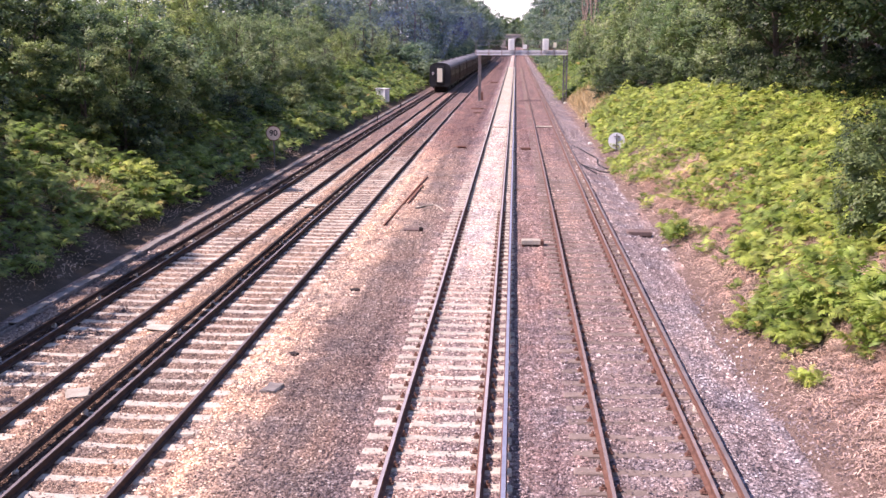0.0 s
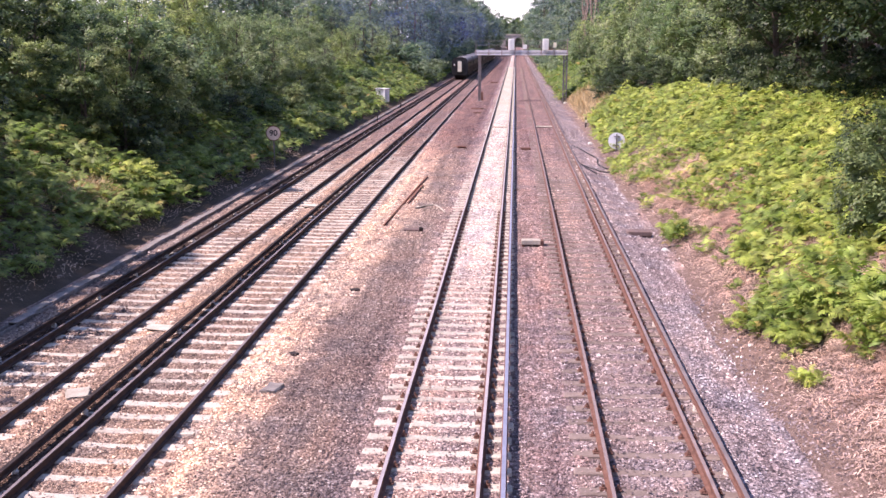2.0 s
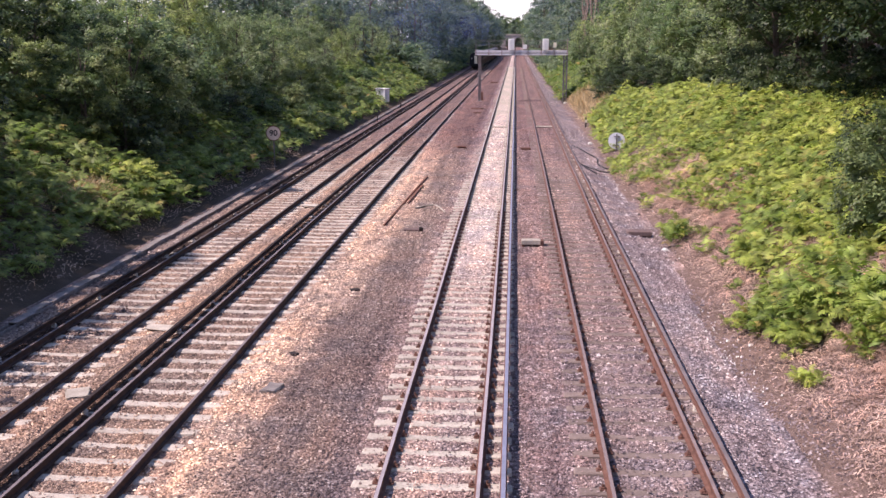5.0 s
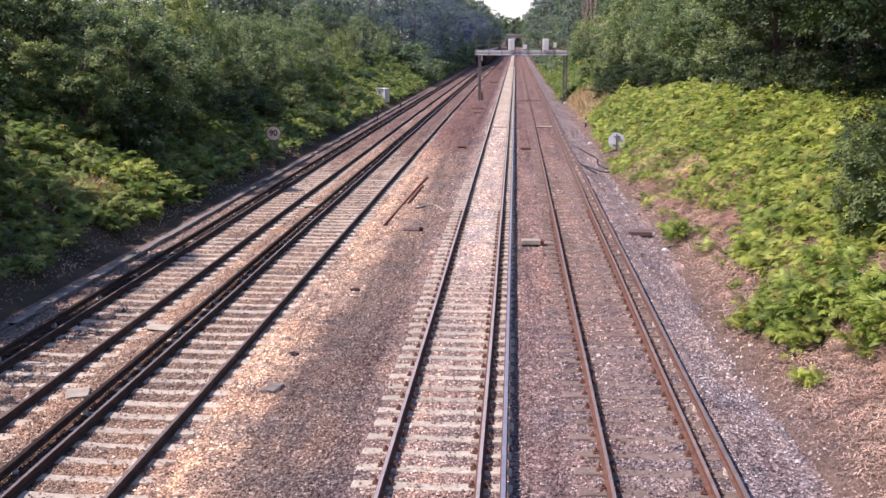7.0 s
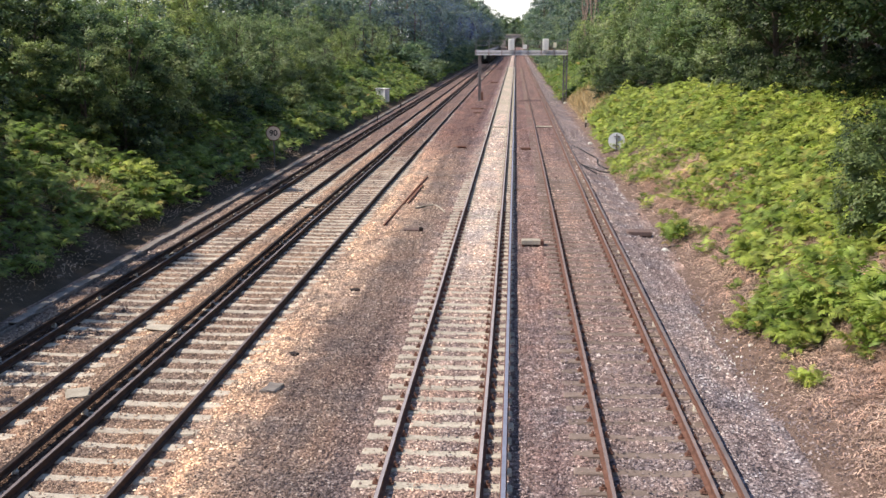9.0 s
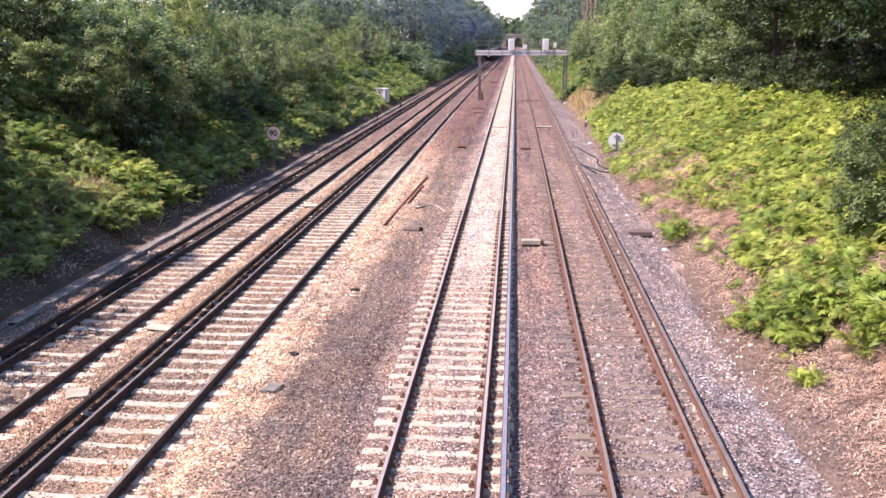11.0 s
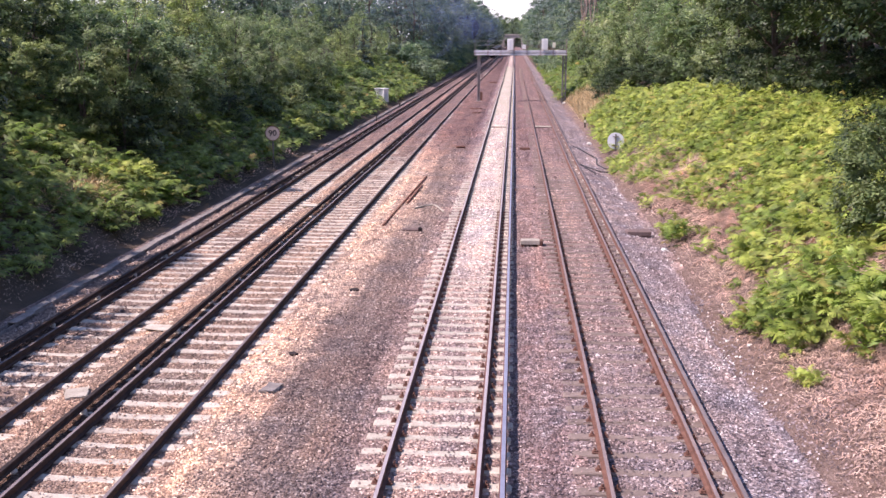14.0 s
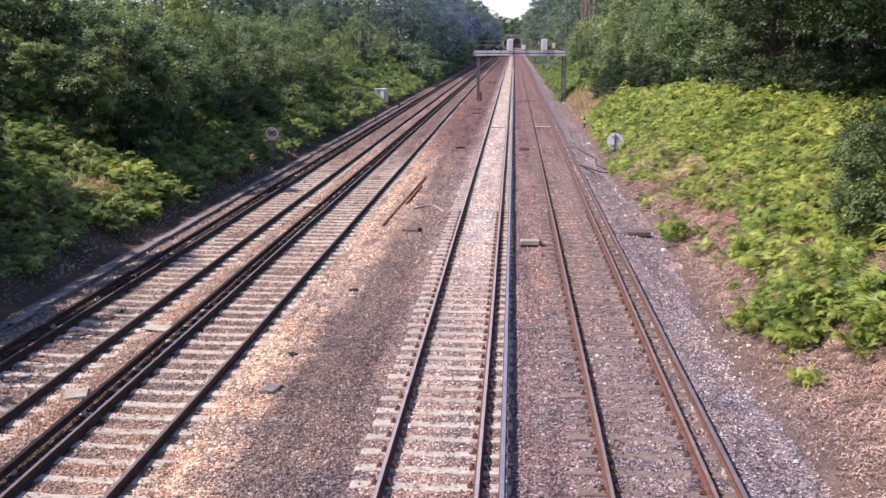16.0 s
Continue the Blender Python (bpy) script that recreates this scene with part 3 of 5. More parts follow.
def build_track(name, label, left, right, third, pitch, phase, concrete, side, top, third_top, slewed, near_end, clips_to):
    track = thing(name, label, "railway track", kind="structure", group="parallel railway tracks")
    centre = (left + right) / 2
    for x in (left, right):
        mesh_part("rail", rail_mesh(x, 0.011, slewed, RAIL_PROFILE, side, top), track, "worn steel running rail with rusty web")
    mesh_part("conductor_rail", rail_mesh(third, 0.118, slewed, THIRD_PROFILE, side, third_top), track, "raised steel conductor rail on insulators")
    r = random.Random(name)
    kinds = [sleeper_mesh(concrete, k) for k in range(4)]
    lean = 1 if third > centre else -1
    far_bm_v, far_bm_f = [], []
    y, k = phase - 32 * pitch, -32
    while y < 260:
        off = float(slew(y)) if slewed else 0.0
        if y < near_end:
            ob = mesh_part("sleeper", kinds[r.randrange(4)], track)
            ob.matrix_basis = pose(centre + off + r.uniform(-0.03, 0.03), y + r.uniform(-0.015, 0.015), r.uniform(-0.014, 0.006), r.uniform(-2, 2) if slewed else 0, 0, r.uniform(-0.5, 0.5))
            if 8 < y < clips_to:
                for x in (left, right):
                    for s in (-1, 1):
                        c = mesh_part("rail_clip", CLIP, track)
                        c.matrix_basis = pose(x + off + s * 0.115, y, 0.004, 0, 0, 0 if s > 0 else 180)
        else:
            b = len(far_bm_v)
            x0, x1 = centre + off - 1.25, centre + off + 1.25
            top = -0.012 if slewed else 0.0
            far_bm_v += [(x0, y - 0.12, -0.1), (x1, y - 0.12, -0.1), (x1, y - 0.11, top), (x0, y - 0.11, top), (x0, y + 0.12, top), (x1, y + 0.12, top)]
            far_bm_f += [(b, b + 1, b + 2, b + 3), (b + 3, b + 2, b + 5, b + 4)]
        if k % 4 == 1 and 8 < y < 90:
            i = mesh_part("insulator", INSULATOR, track)
            i.matrix_basis = pose(third + off, y, 0.0)
        y += pitch
        k += 1
    tagged(mesh_part("far_sleepers", np_mesh("far_sleepers", far_bm_v, far_bm_f, concrete), track, "row of distant concrete sleepers"), kind="stuff")
    return track


build_track("track_1", "electrified railway track on concrete sleepers beside the left bank", -10.52, -9.01, -10.9, 0.66, 11.2, M["sleeper_mid"], M["rust_mid"], M["head_dark"], M["rust_dark"], True, 95, 0)
build_track("track_2", "electrified railway track on pale concrete sleepers with dark rails", -7.42, -5.9, -7.79, 0.66, 11.0, M["sleeper_mid"], M["rust_mid"], M["head_dull"], M["rust_dark"], True, 95, 0)
build_track("track_3", "railway track on bright concrete sleepers with polished rails", -1.95, -0.46, -0.09, 0.642, 11.19, M["sleeper_pale"], M["rust"], M["head"], M["third"], False, 95, 40)
build_track("track_4", "railway track on brown stained sleepers with rusty bolts", 1.54, 3.05, 3.43, 0.705, 11.59, M["sleeper_brown"], M["rust"], M["head_brown"], M["head_dull"], False, 95, 40)


# ---- cable trough along the left bank ----
def build_trough():
    run = thing("cable_trough", "weathered concrete cable trough with loose lids along the bank foot", "cable trough", kind="structure")
    r = random.Random(5)
    bm = bmesh.new()
    add_box(bm, (-0.11, -0.495, -0.2), (-0.075, 0.495, 0.04), 0.01)
    add_box(bm, (0.075, -0.495, -0.2), (0.11, 0.495, 0.04), 0.01)
    add_box(bm, (-0.075, -0.495, -0.2), (0.075, 0.495, -0.15))
    body = bpy.data.meshes.new("trough_section")
    bm.to_mesh(body)
    bm.free()
    body.materials.append(M["trough"])
    bm = box_mesh((-0.125, -0.488, 0.041), (0.125, 0.488, 0.08), 0.012)
    lid = bpy.data.meshes.new("trough_lid")
    bm.to_mesh(lid)
    bm.free()
    lid.materials.append(M["trough"])
    for k in range(110):
        y = 15 + k
        x = -11.98 + float(slew(y)) * 0.8
        s = mesh_part("trough_section", body, run)
        s.matrix_basis = pose(x, y, 0.0)
        if r.random() < 0.88:
            c = mesh_part("trough_lid", lid, run)
            c.matrix_basis = pose(x + r.uniform(-0.03, 0.03), y + r.uniform(-0.01, 0.01), r.uniform(0, 0.012), 0, r.uniform(-1.5, 1.5), r.uniform(-2.2, 2.2))


build_trough()


# ---- signal gantry ----
def build_gantry(y=114.0):
    g = thing("signal_gantry", "grey galvanised steel signal gantry spanning two tracks", "signal gantry", (0, y, 0))
    left, right, steel = -3.98, 5.5, M["galv"]
    bm = bmesh.new()
    add_box(bm, (left - 0.16, -0.13, -0.15), (left - 0.1, 0.13, 5.06))
    add_box(bm, (left + 0.1, -0.13, -0.15), (left + 0.16, 0.13, 5.06))
    add_box(bm, (left - 0.1, -0.03, -0.15), (left + 0.1, 0.03, 5.06))
    leg = part("leg", bm, M["leg_paint"], g, "weathered brownish grey steel column")
    part("terminal_box", box_mesh((left + 0.162, -0.2, 0.1), (left + 0.42, 0.1, 1.05), 0.03), M["rust"], leg, "rusty steel terminal box")
    part("base_plate", box_mesh((left - 0.32, -0.3, -0.152), (left + 0.32, 0.3, 0.03), 0.02), M["trough"], leg)
    bm = bmesh.new()
    for sx in (-0.17, 0.17):
        for sy in (-0.2, 0.2):
            add_box(bm, (right + sx - 0.075, sy - 0.075, -0.3), (right + sx + 0.075, sy + 0.075, 5.06))
    for k in range(8):
        z = 0.3 + k * 0.6
        s = 1 if k % 2 else -1
        add_rod(bm, (right - 0.17 * s, -0.2, z), (right + 0.17 * s, -0.2, z + 0.55), 0.03, sides=6)
        add_box(bm, (right - 0.2, -0.24, z - 0.05), (right + 0.2, -0.2, z + 0.05))
    part("leg", bm, M["iron"], g, "latticed steel column with climbing steps")
    for sy in (-0.5, 0.5):
        bm = bmesh.new()
        add_box(bm, (-4.5, sy - 0.07, 5.34), (5.76, sy + 0.07, 5.6), 0.01)
        part("upper_beam", bm, steel, g)
        bm = bmesh.new()
        add_box(bm, (-4.5, sy - 0.07, 5.06), (5.76, sy + 0.07, 5.26), 0.01)
        part("lower_beam", bm, steel, g)
        bm = bmesh.new()
        add_box(bm, (-4.45, sy - 0.03, 5.262), (5.7, sy + 0.03, 5.338))
        part("beam_web", bm, M["rust_dark"], g)
    for k in range(8):
        x = -4.4 + k * 1.437
        bm = bmesh.new()
        add_box(bm, (x - 0.05, -0.6, 5.04), (x + 0.05, -0.572, 5.62))
        part("stiffener", bm, M["timber"], g)
    part("walkway", box_mesh((-4.4, -0.42, 5.48), (5.66, 0.42, 5.52)), M["timber"], g, "open mesh walkway deck")
    for sy in (-0.52, 0.52):
        for z in (6.15, 6.62):
            part("handrail", rod_mesh((-4.45, sy, z), (5.7, sy, z), 0.022, sides=6), M["iron"], g)
        for k in range(8):
            x = -4.42 + k * 1.445
            part("handrail_post", rod_mesh((x, sy, 5.58), (x, sy, 6.64), 0.03, sides=6), M["iron"], g)
    part("end_post", box_mesh((5.62, -0.56, 5.3), (5.72, -0.48, 6.85), 0.01), M["timber"], g)
    for x in (-0.5, 3.27):
        cab = part("signal_head", box_mesh((x - 0.34, -0.82, 5.62), (x + 0.34, -0.58, 6.86), 0.05), M["white"], g, "white-backed colour light signal")
        part("panel_seam", box_mesh((x - 0.02, -0.832, 5.7), (x + 0.02, -0.822, 6.8)), M["galv"], cab)
    part("junction_box", box_mesh((0.78, -0.7, 5.72), (1.22, -0.56, 6.22), 0.03), M["white"], g, "small white equipment box")
    part("number_plate", box_mesh((4.12, -0.6, 5.9), (4.46, -0.575, 6.45)), M["gangway"], g, "small cream plate")
    return g


build_gantry()


# ---- signs ----
def add_text(parent, text, size, mat, m):
    cu = bpy.data.curves.new("numerals", "FONT")
    cu.body, cu.size, cu.align_x, cu.align_y, cu.extrude = text, size, "CENTER", "CENTER", 0.004
    cu.offset = 0.008
    ob = new("numerals", cu)
    cu.materials.append(mat)
    ob.parent = parent
    ob.matrix_basis = m
    return ob


def disc(r, y0, y1, sides=40, ring=0.0):
    bm = bmesh.new()
    if not ring:
        return add_rod(bm, (0, y1, 0), (0, y0, 0), r, r, sides)
    rows = []
    for rad, y in ((r, y0), (r, y1), (r - ring, y1), (r - ring, y0)):
        rows.append([bm.verts.new((rad * math.cos(a), y, rad * math.sin(a))) for a in (2 * math.pi * k / sides for k in range(sides))])
    for i in range(4):
        a, b = rows[i], rows[(i + 1) % 4]
        for k in range(sides):
            bm.faces.new((a[k], a[(k + 1) % sides], b[(k + 1) % sides], b[k]))
    bmesh.ops.recalc_face_normals(bm, faces=bm.faces)
    return bm


def speed_sign():
    x, y, z = -12.85, 53.1, 1.84
    foot = float(ground_z(x, y + 0.06)) - 0.15
    s = thing("speed_sign", "round cream speed limit sign with black numerals on a post", "speed sign", (x, y, foot), 8)
    h = z - foot
    up = Matrix.Translation((0, 0, h))
    for nm, bm, mat in (("plate", disc(0.385, -0.012, 0.012), M["sign_cream"]), ("rim", disc(0.4, -0.02, 0.014, ring=0.035), M["rust"])):
        bm.transform(up)
        part(nm, bm, mat, s)
    part("post", rod_mesh((0, 0.05, 0), (0, 0.05, h + 0.3), 0.035), M["iron"], s)
    add_text(s, "90", 0.44, M["black"], pose(0, -0.018, h, 90))


def rear_sign():
    x, y = 6.05, 60.3
    z = EYE_Z - 171.5 * math.hypot(x, y) / 1780 * 1.005
    foot = float(ground_z(x, y)) - 0.15
    s = thing("track_sign", "round pale grey back of a trackside sign on its post", "railway sign", (x, y, foot), -16)
    h = z - foot
    up = Matrix.Translation((0, 0, h))
    bm = disc(0.5, -0.01, 0.01)
    bm.transform(up)
    part("plate", bm, M["sign_back"], s)
    part("post", rod_mesh((0, -0.055, 0), (0, -0.055, h + 0.42), 0.04), M["iron"], s)
    for dz in (-0.27, 0.27):
        part("bracket", box_mesh((-0.17, -0.1, h + dz - 0.03), (0.17, -0.012, h + dz + 0.03), 0.008), M["iron"], s)


speed_sign()
rear_sign()


# ---- lineside equipment ----
def equipment_cabinet():
    x, y = -13.75, 105.0
    c = thing("equipment_cabinet", "white lineside equipment cabinet in the undergrowth", "cabinet", (x, y, float(ground_z(x, y)) - 0.2), -28)
    part("body", box_mesh((-0.6, -0.4, 0), (0.6, 0.4, 1.32), 0.03), M["white"], c)
    part("plinth", box_mesh((-0.55, -0.36, -0.3), (0.55, 0.36, -0.002)), M["trough"], c)
    for s in (-1, 1):
        d = part("door", box_mesh((s * 0.3 - 0.27, -0.425, 0.15), (s * 0.3 + 0.27, -0.402, 1.24), 0.008), M["white"], c)
        part("handle", box_mesh((s * 0.06 - 0.02, -0.45, 0.65), (s * 0.06 + 0.02, -0.426, 0.83)), M["galv"], d)
    part("lid", box_mesh((-0.66, -0.48, 1.322), (0.66, 0.46, 1.4), 0.02), M["white"], c)


def slab(name, label, category, x, y, size, mat, rz=0, lift=0.0):
    z = float(ground_z(x, y)) + lift
    bm = box_mesh((-size[0] / 2, -size[1] / 2, 0), (size[0] / 2, size[1] / 2, size[2]), min(size) * 0.15)
    if "concrete" in label:
        q = random.Random(f"{x}{y}")
        bmesh.ops.subdivide_edges(bm, edges=bm.edges[:], cuts=1)
        for v in bm.verts:
            v.co.x += q.uniform(-0.1, 0.1) * size[0]
            v.co.y += q.uniform(-0.1, 0.1) * size[1]
            v.co.z *= q.uniform(0.75, 1.1)
    ob = part(name, bm, mat)
    ob.matrix_basis = pose(x, y, z, 0, 0, rz)
    return tagged(ob, label, category)


def track_magnet():
    """Low signalling box between the running lines, on two feet."""
    x, y = 0.62, 33.2
    b = thing("track_box", "pale grey low signalling box on rusty feet between tracks", "signalling box", (x, y, float(ground_z(x, y)) - 0.03), 0)
    part("cover", box_mesh((-0.34, -0.17, 0.1), (0.3, 0.17, 0.26), 0.02), M["sleeper_pale"], b)
    part("end_cap", box_mesh((0.302, -0.15, 0.05), (0.4, 0.15, 0.25), 0.02), M["rust"], b)
    for s in (-0.27, 0.27):
        part("foot", box_mesh((s - 0.05, -0.15, 0), (s + 0.05, 0.15, 0.1)), M["rust"], b)


equipment_cabinet()
track_magnet()
slab("timber_slab", "dark brown timber slab lying at the ballast edge", "slab", 4.5, 35.9, (0.85, 0.5, 0.2), M["dark_timber"], 3)
slab("cable_duct_cover", "flat brown cover plate lying on the ballast", "cover plate", -3.62, 35.4, (0.62, 0.3, 0.07), M["dark_timber"], 2)
slab("marker_block", "small dark block lying on the ballast", "block", -3.3, 35.3, (0.14, 0.2, 0.14), M["rust_dark"], 10)
slab("concrete_slab", "broken grey concrete slab lying on the ballast", "slab", -4.66, 18.45, (0.3, 0.42, 0.07), M["trough"], -12)
slab("scrap_rail", "short rusty length of scrap rail on the ballast", "scrap rail", -4.53, 43.0, (0.075, 13.6, 0.08), M["scrap_rust"], -1.8)
slab("scrap_rail", "short rusty offcut of rail beside a longer one", "scrap rail", -4.33, 43.9, (0.09, 5.2, 0.09), M["scrap_rust"], -1.6)
slab("scrap_plate", "rusty scrap metal plate on the ballast", "scrap metal", -3.4, 64.0, (0.55, 0.8, 0.12), M["rust"], 12)
slab("scrap_plate", "rusty scrap metal plate between tracks", "scrap metal", 0.7, 63.4, (0.6, 0.7, 0.14), M["rust"], 3)
slab("scrap_plate", "small dark metal plate on the ballast", "scrap metal", -4.3, 26.5, (0.26, 0.2, 0.05), M["rust_dark"], 20)
slab("scrap_plate", "small dark metal plate on the ballast", "scrap metal", -4.72, 20.7, (0.16, 0.2, 0.05), M["rust_dark"], 40)


slab("scrap_plate", "rusty scrap metal piece on the ballast near the gantry", "scrap metal", -3.4, 163.0, (0.6, 1.6, 0.16), M["rust"], 30)
slab("scrap_plate", "rusty scrap metal strip on the ballast near the gantry", "scrap metal", -3.5, 95.0, (0.8, 0.6, 0.09), M["rust"], 80)
slab("scrap_plate", "small rusty scrap metal strip on the ballast", "scrap metal", -3.75, 101.0, (0.6, 1.1, 0.1), M["rust"], 60)
slab("concrete_lump", "broken pale concrete lump between the tracks", "concrete lump", -8.3, 17.8, (0.42, 0.5, 0.06), M["sleeper_pale"], 25)
slab("concrete_lump", "pale broken concrete slab between the tracks", "concrete lump", -8.2, 22.4, (0.75, 0.4, 0.05), M["sleeper_pale"], -8)
slab("concrete_lump", "pale broken concrete slab between the tracks", "concrete lump", -8.25, 40.3, (0.6, 0.5, 0.07), M["sleeper_pale"], 5)
for bx in (-1.2, 2.3):
    slab("crossing_board", "pale board laid between the rails", "board", bx, 79.5, (1.25, 0.5, 0.06), M["sleeper_pale"], 0, 0.04)


def marker_post():
    x, y = 5.62, 80.6
    p = thing("marker_post", "short dark marker post with a pale plate in dry grass", "marker post", (x, y, float(ground_z(x, y)) - 0.15))
    part("post", rod_mesh((0, 0, 0), (0, 0, 0.98), 0.055), M["rust_dark"], p)
    part("plate", box_mesh((-0.07, -0.08, 0.55), (0.07, -0.057, 0.75), 0.008), M["gangway"], p)


marker_post()


def stake(x, y, h):
    """Short square stake with a chamfered top beside the cable trough."""
    bm = box_mesh((-0.045, -0.045, -0.15), (0.045, 0.045, h), 0.012)
    add_box(bm, (-0.07, -0.055, h * 0.72), (0.07, 0.055, h * 0.86), 0.01)
    ob = part("stake", bm, M["rust_dark"])
    ob.matrix_basis = pose(x, y, float(ground_z(x, y)), 0, 3, 10)
    tagged(ob, "short dark lineside stake beside the cable trough", "stake", group="lineside stakes")


stake(-11.6, 102.5, 0.55)
stake(-11.62, 85.0, 0.5)


def loose_cable(points, label, mat=None):
    cu = bpy.data.curves.new("loose_cable", "CURVE")
    cu.dimensions, cu.bevel_depth, cu.bevel_resolution = "3D", 0.035, 2
    sp = cu.splines.new("NURBS")
    sp.points.add(len(points) - 1)
    for p, (x, y) in zip(sp.points, points):
        p.co = (x, y, float(ground_z(x, y)) + 0.04, 1)
    sp.use_endpoint_u, sp.order_u = True, 3
    cu.materials.append(mat or M["rubber"])
    tagged(new("loose_cable", cu), label, "cable")


loose_cable([(3.7, 66), (4.2, 64.5), (4.6, 62), (5.0, 60), (4.7, 58), (4.8, 56.0), (5.1, 55.0)], "black cable snaking over the ballast")
loose_cable([(3.7, 55.5), (4.0, 54.6), (4.5, 54.0), (4.9, 53.7), (5.05, 53.6)], "black cable snaking over the ballast")
loose_cable([(-3.95, 40.0), (-3.4, 41.2), (-3.0, 40.6), (-2.75, 39.6)], "pale bent strip lying on the ballast", M["sleeper_pale"])
loose_cable([(3.75, 55.2), (4.0, 53.2), (4.3, 52.6)], "short black cable end on the ballast")


def pale_rock(x, y, r, seed):
    bm = bmesh.new()
    bmesh.ops.create_icosphere(bm, subdivisions=2, radius=r)
    q = random.Random(seed)
    for v in bm.verts:
        v.co = v.co * q.uniform(0.75, 1.2)
        v.co.z *= 0.7
    ob = part("pale_rock", bm, M["rock"])
    ob.matrix_basis = pose(x, y, float(ground_z(x, y)) + r * 0.3)
    tagged(ob, "pale lump of stone at the foot of the bank", "rock", group="lumps of pale stone")


for k, (x, y, r) in enumerate(((5.6, 23.2, 0.1), (5.07, 33.4, 0.11), (5.1, 68.5, 0.17), (5.5, 112.5, 0.2), (5.3, 21.9, 0.06), (5.0, 22.8, 0.05))):
    pale_rock(x, y, r, k)


# ---- the train ----
COACH_LENGTH, COACH_PITCH, COACHES = 19.7, 20.35, 9


def build_coach():
    """A railway coach, its rear at y = 0, standing on rail level z = 0.17."""
    c = thing("railway_coach", "dark maroon passenger coach with grey curved roof", "railway coach", group="coaches of the train")
    L, w = COACH_LENGTH, 1.37
    side = [(-w, 1.1), (-w - 0.03, 1.6), (-w, 2.5), (-w + 0.05, 3.15)]
    prof = side + [(x * -1, z) for x, z in side[::-1]]

    def sweep(profile, y0, y1, cap=True):
        bm = bmesh.new()
        a = [bm.verts.new((x, y0, z)) for x, z in profile]
        b = [bm.verts.new((x, y1, z)) for x, z in profile]
        n = len(profile)
        for i in range(n):
            bm.faces.new((a[i], a[(i + 1) % n], b[(i + 1) % n], b[i]))
        if cap:
            bm.faces.new(a)
            bm.faces.new(b)
        bmesh.ops.recalc_face_normals(bm, faces=bm.faces)
        return bm

    part("body", sweep(prof, 0.1, L), M["coach"], c)
    roof = [(-w + 0.04, 3.15)] + [(-(w - 0.04) * math.cos(a), 3.15 + 0.72 * math.sin(a) ** 0.8) for a in (math.pi * k / 14 for k in range(1, 14))] + [(w - 0.04, 3.15)]
    part("roof", sweep(roof, 0.06, L + 0.04), M["coach_roof"], c)
    end = part("end_wall", sweep([(x * 0.99, z) for x, z in prof] + [], 0.0, 0.098), M["coach_end"], c, "black painted coach end")
    part("end_top", sweep([(x * 0.99, z) for x, z in roof], 0.0, 0.058), M["coach_end"], c)
    gang = part("gangway", box_mesh((-0.56, -0.42, 1.2), (0.56, -0.002, 3.35), 0.06), M["coach_end"], c, "black corridor connection")
    part("gangway_door", box_mesh((-0.34, -0.45, 1.42), (0.34, -0.422, 3.15), 0.01), M["gangway"], gang, "pale cream corridor door")
    lamp = part("tail_lamp", box_mesh((-1.0, -0.16, 2.35), (-0.82, -0.002, 2.7), 0.02), M["white"], c)
    part("lens", disc(0.06, -0.19, -0.16, 12), M["red"], lamp).matrix_basis = pose(-0.91, 0, 2.52)
    for s in (-0.87, 0.87):
        b = part("buffer", rod_mesh((s, -0.42, 1.05), (s, 0.1, 1.05), 0.09, sides=10), M["black"], c)
        part("buffer_head", rod_mesh((s, -0.5, 1.05), (s, -0.42, 1.05), 0.25, sides=16), M["black"], b)
    part("buffer_beam", box_mesh((-1.25, -0.02, 0.85), (1.25, 0.12, 1.1), 0.02), M["black"], c)
    part("underframe", box_mesh((-1.05, 0.3, 0.75), (1.05, L - 0.2, 1.095), 0.03), M["black"], c)
    part("battery_box", box_mesh((-1.1, 8.0, 0.42), (1.1, 11.4, 0.74), 0.03), M["black"], c)
    for y in (2.9, L - 2.9):
        bg = part("bogie", box_mesh((-1.05, y - 1.7, 0.5), (1.05, y + 1.7, 0.74), 0.08), M["black"], c)
        for dy in (-1.3, 1.3):
            part("wheelset", rod_mesh((-0.82, y + dy, 0.46), (0.82, y + dy, 0.46), 0.455, sides=20), M["rust_dark"], bg)
    for s in (-1, 1):
        part("cornice", box_mesh((s * (w + 0.012) - 0.02, 0.1, 2.98), (s * (w + 0.012) + 0.02, L, 3.03)), M["coach_roof"], c)
        for k in range(8):
            y = 2.1 + k * 2.2
            p = box_mesh((-0.012, y - 0.62, 2.0), (0.012, y + 0.62, 2.85))
            ob = part("window", p, M["glass"], c)
            ob.matrix_basis = pose(s * (w + 0.0), 0, 0)
        for y in (0.75, L / 2, L - 0.7):
            part("door", box_mesh((s * (w + 0.02) - 0.02, y - 0.35, 1.2), (s * (w + 0.02) + 0.02, y + 0.35, 2.95), 0.01), M["coach"], c)
    for k in range(6):
        part("roof_vent", box_mesh((-0.15, 2.5 + k * 2.9, 3.86), (0.15, 2.9 + k * 2.9, 3.98), 0.03), M["coach_roof"], c)
    return c


COACH_ROWS = [(0, 131.0), (0.5, 141.5), (1, 153.5), (1.5, 163.5), (2, 174.5), (2.5, 184.5), (3, 195), (3.5, 206), (4, 217), (5, 235), (6, 252), (7, 267),
              (8, 281), (9, 295), (10, 311), (11, 328), (12, 346), (13, 366), (14, 387), (15, 408), (16, 430)]
coaches = [build_coach()]
for _ in range(COACHES - 1):
    coaches.append(copy_thing(coaches[0], pose(0, 0, 0)))


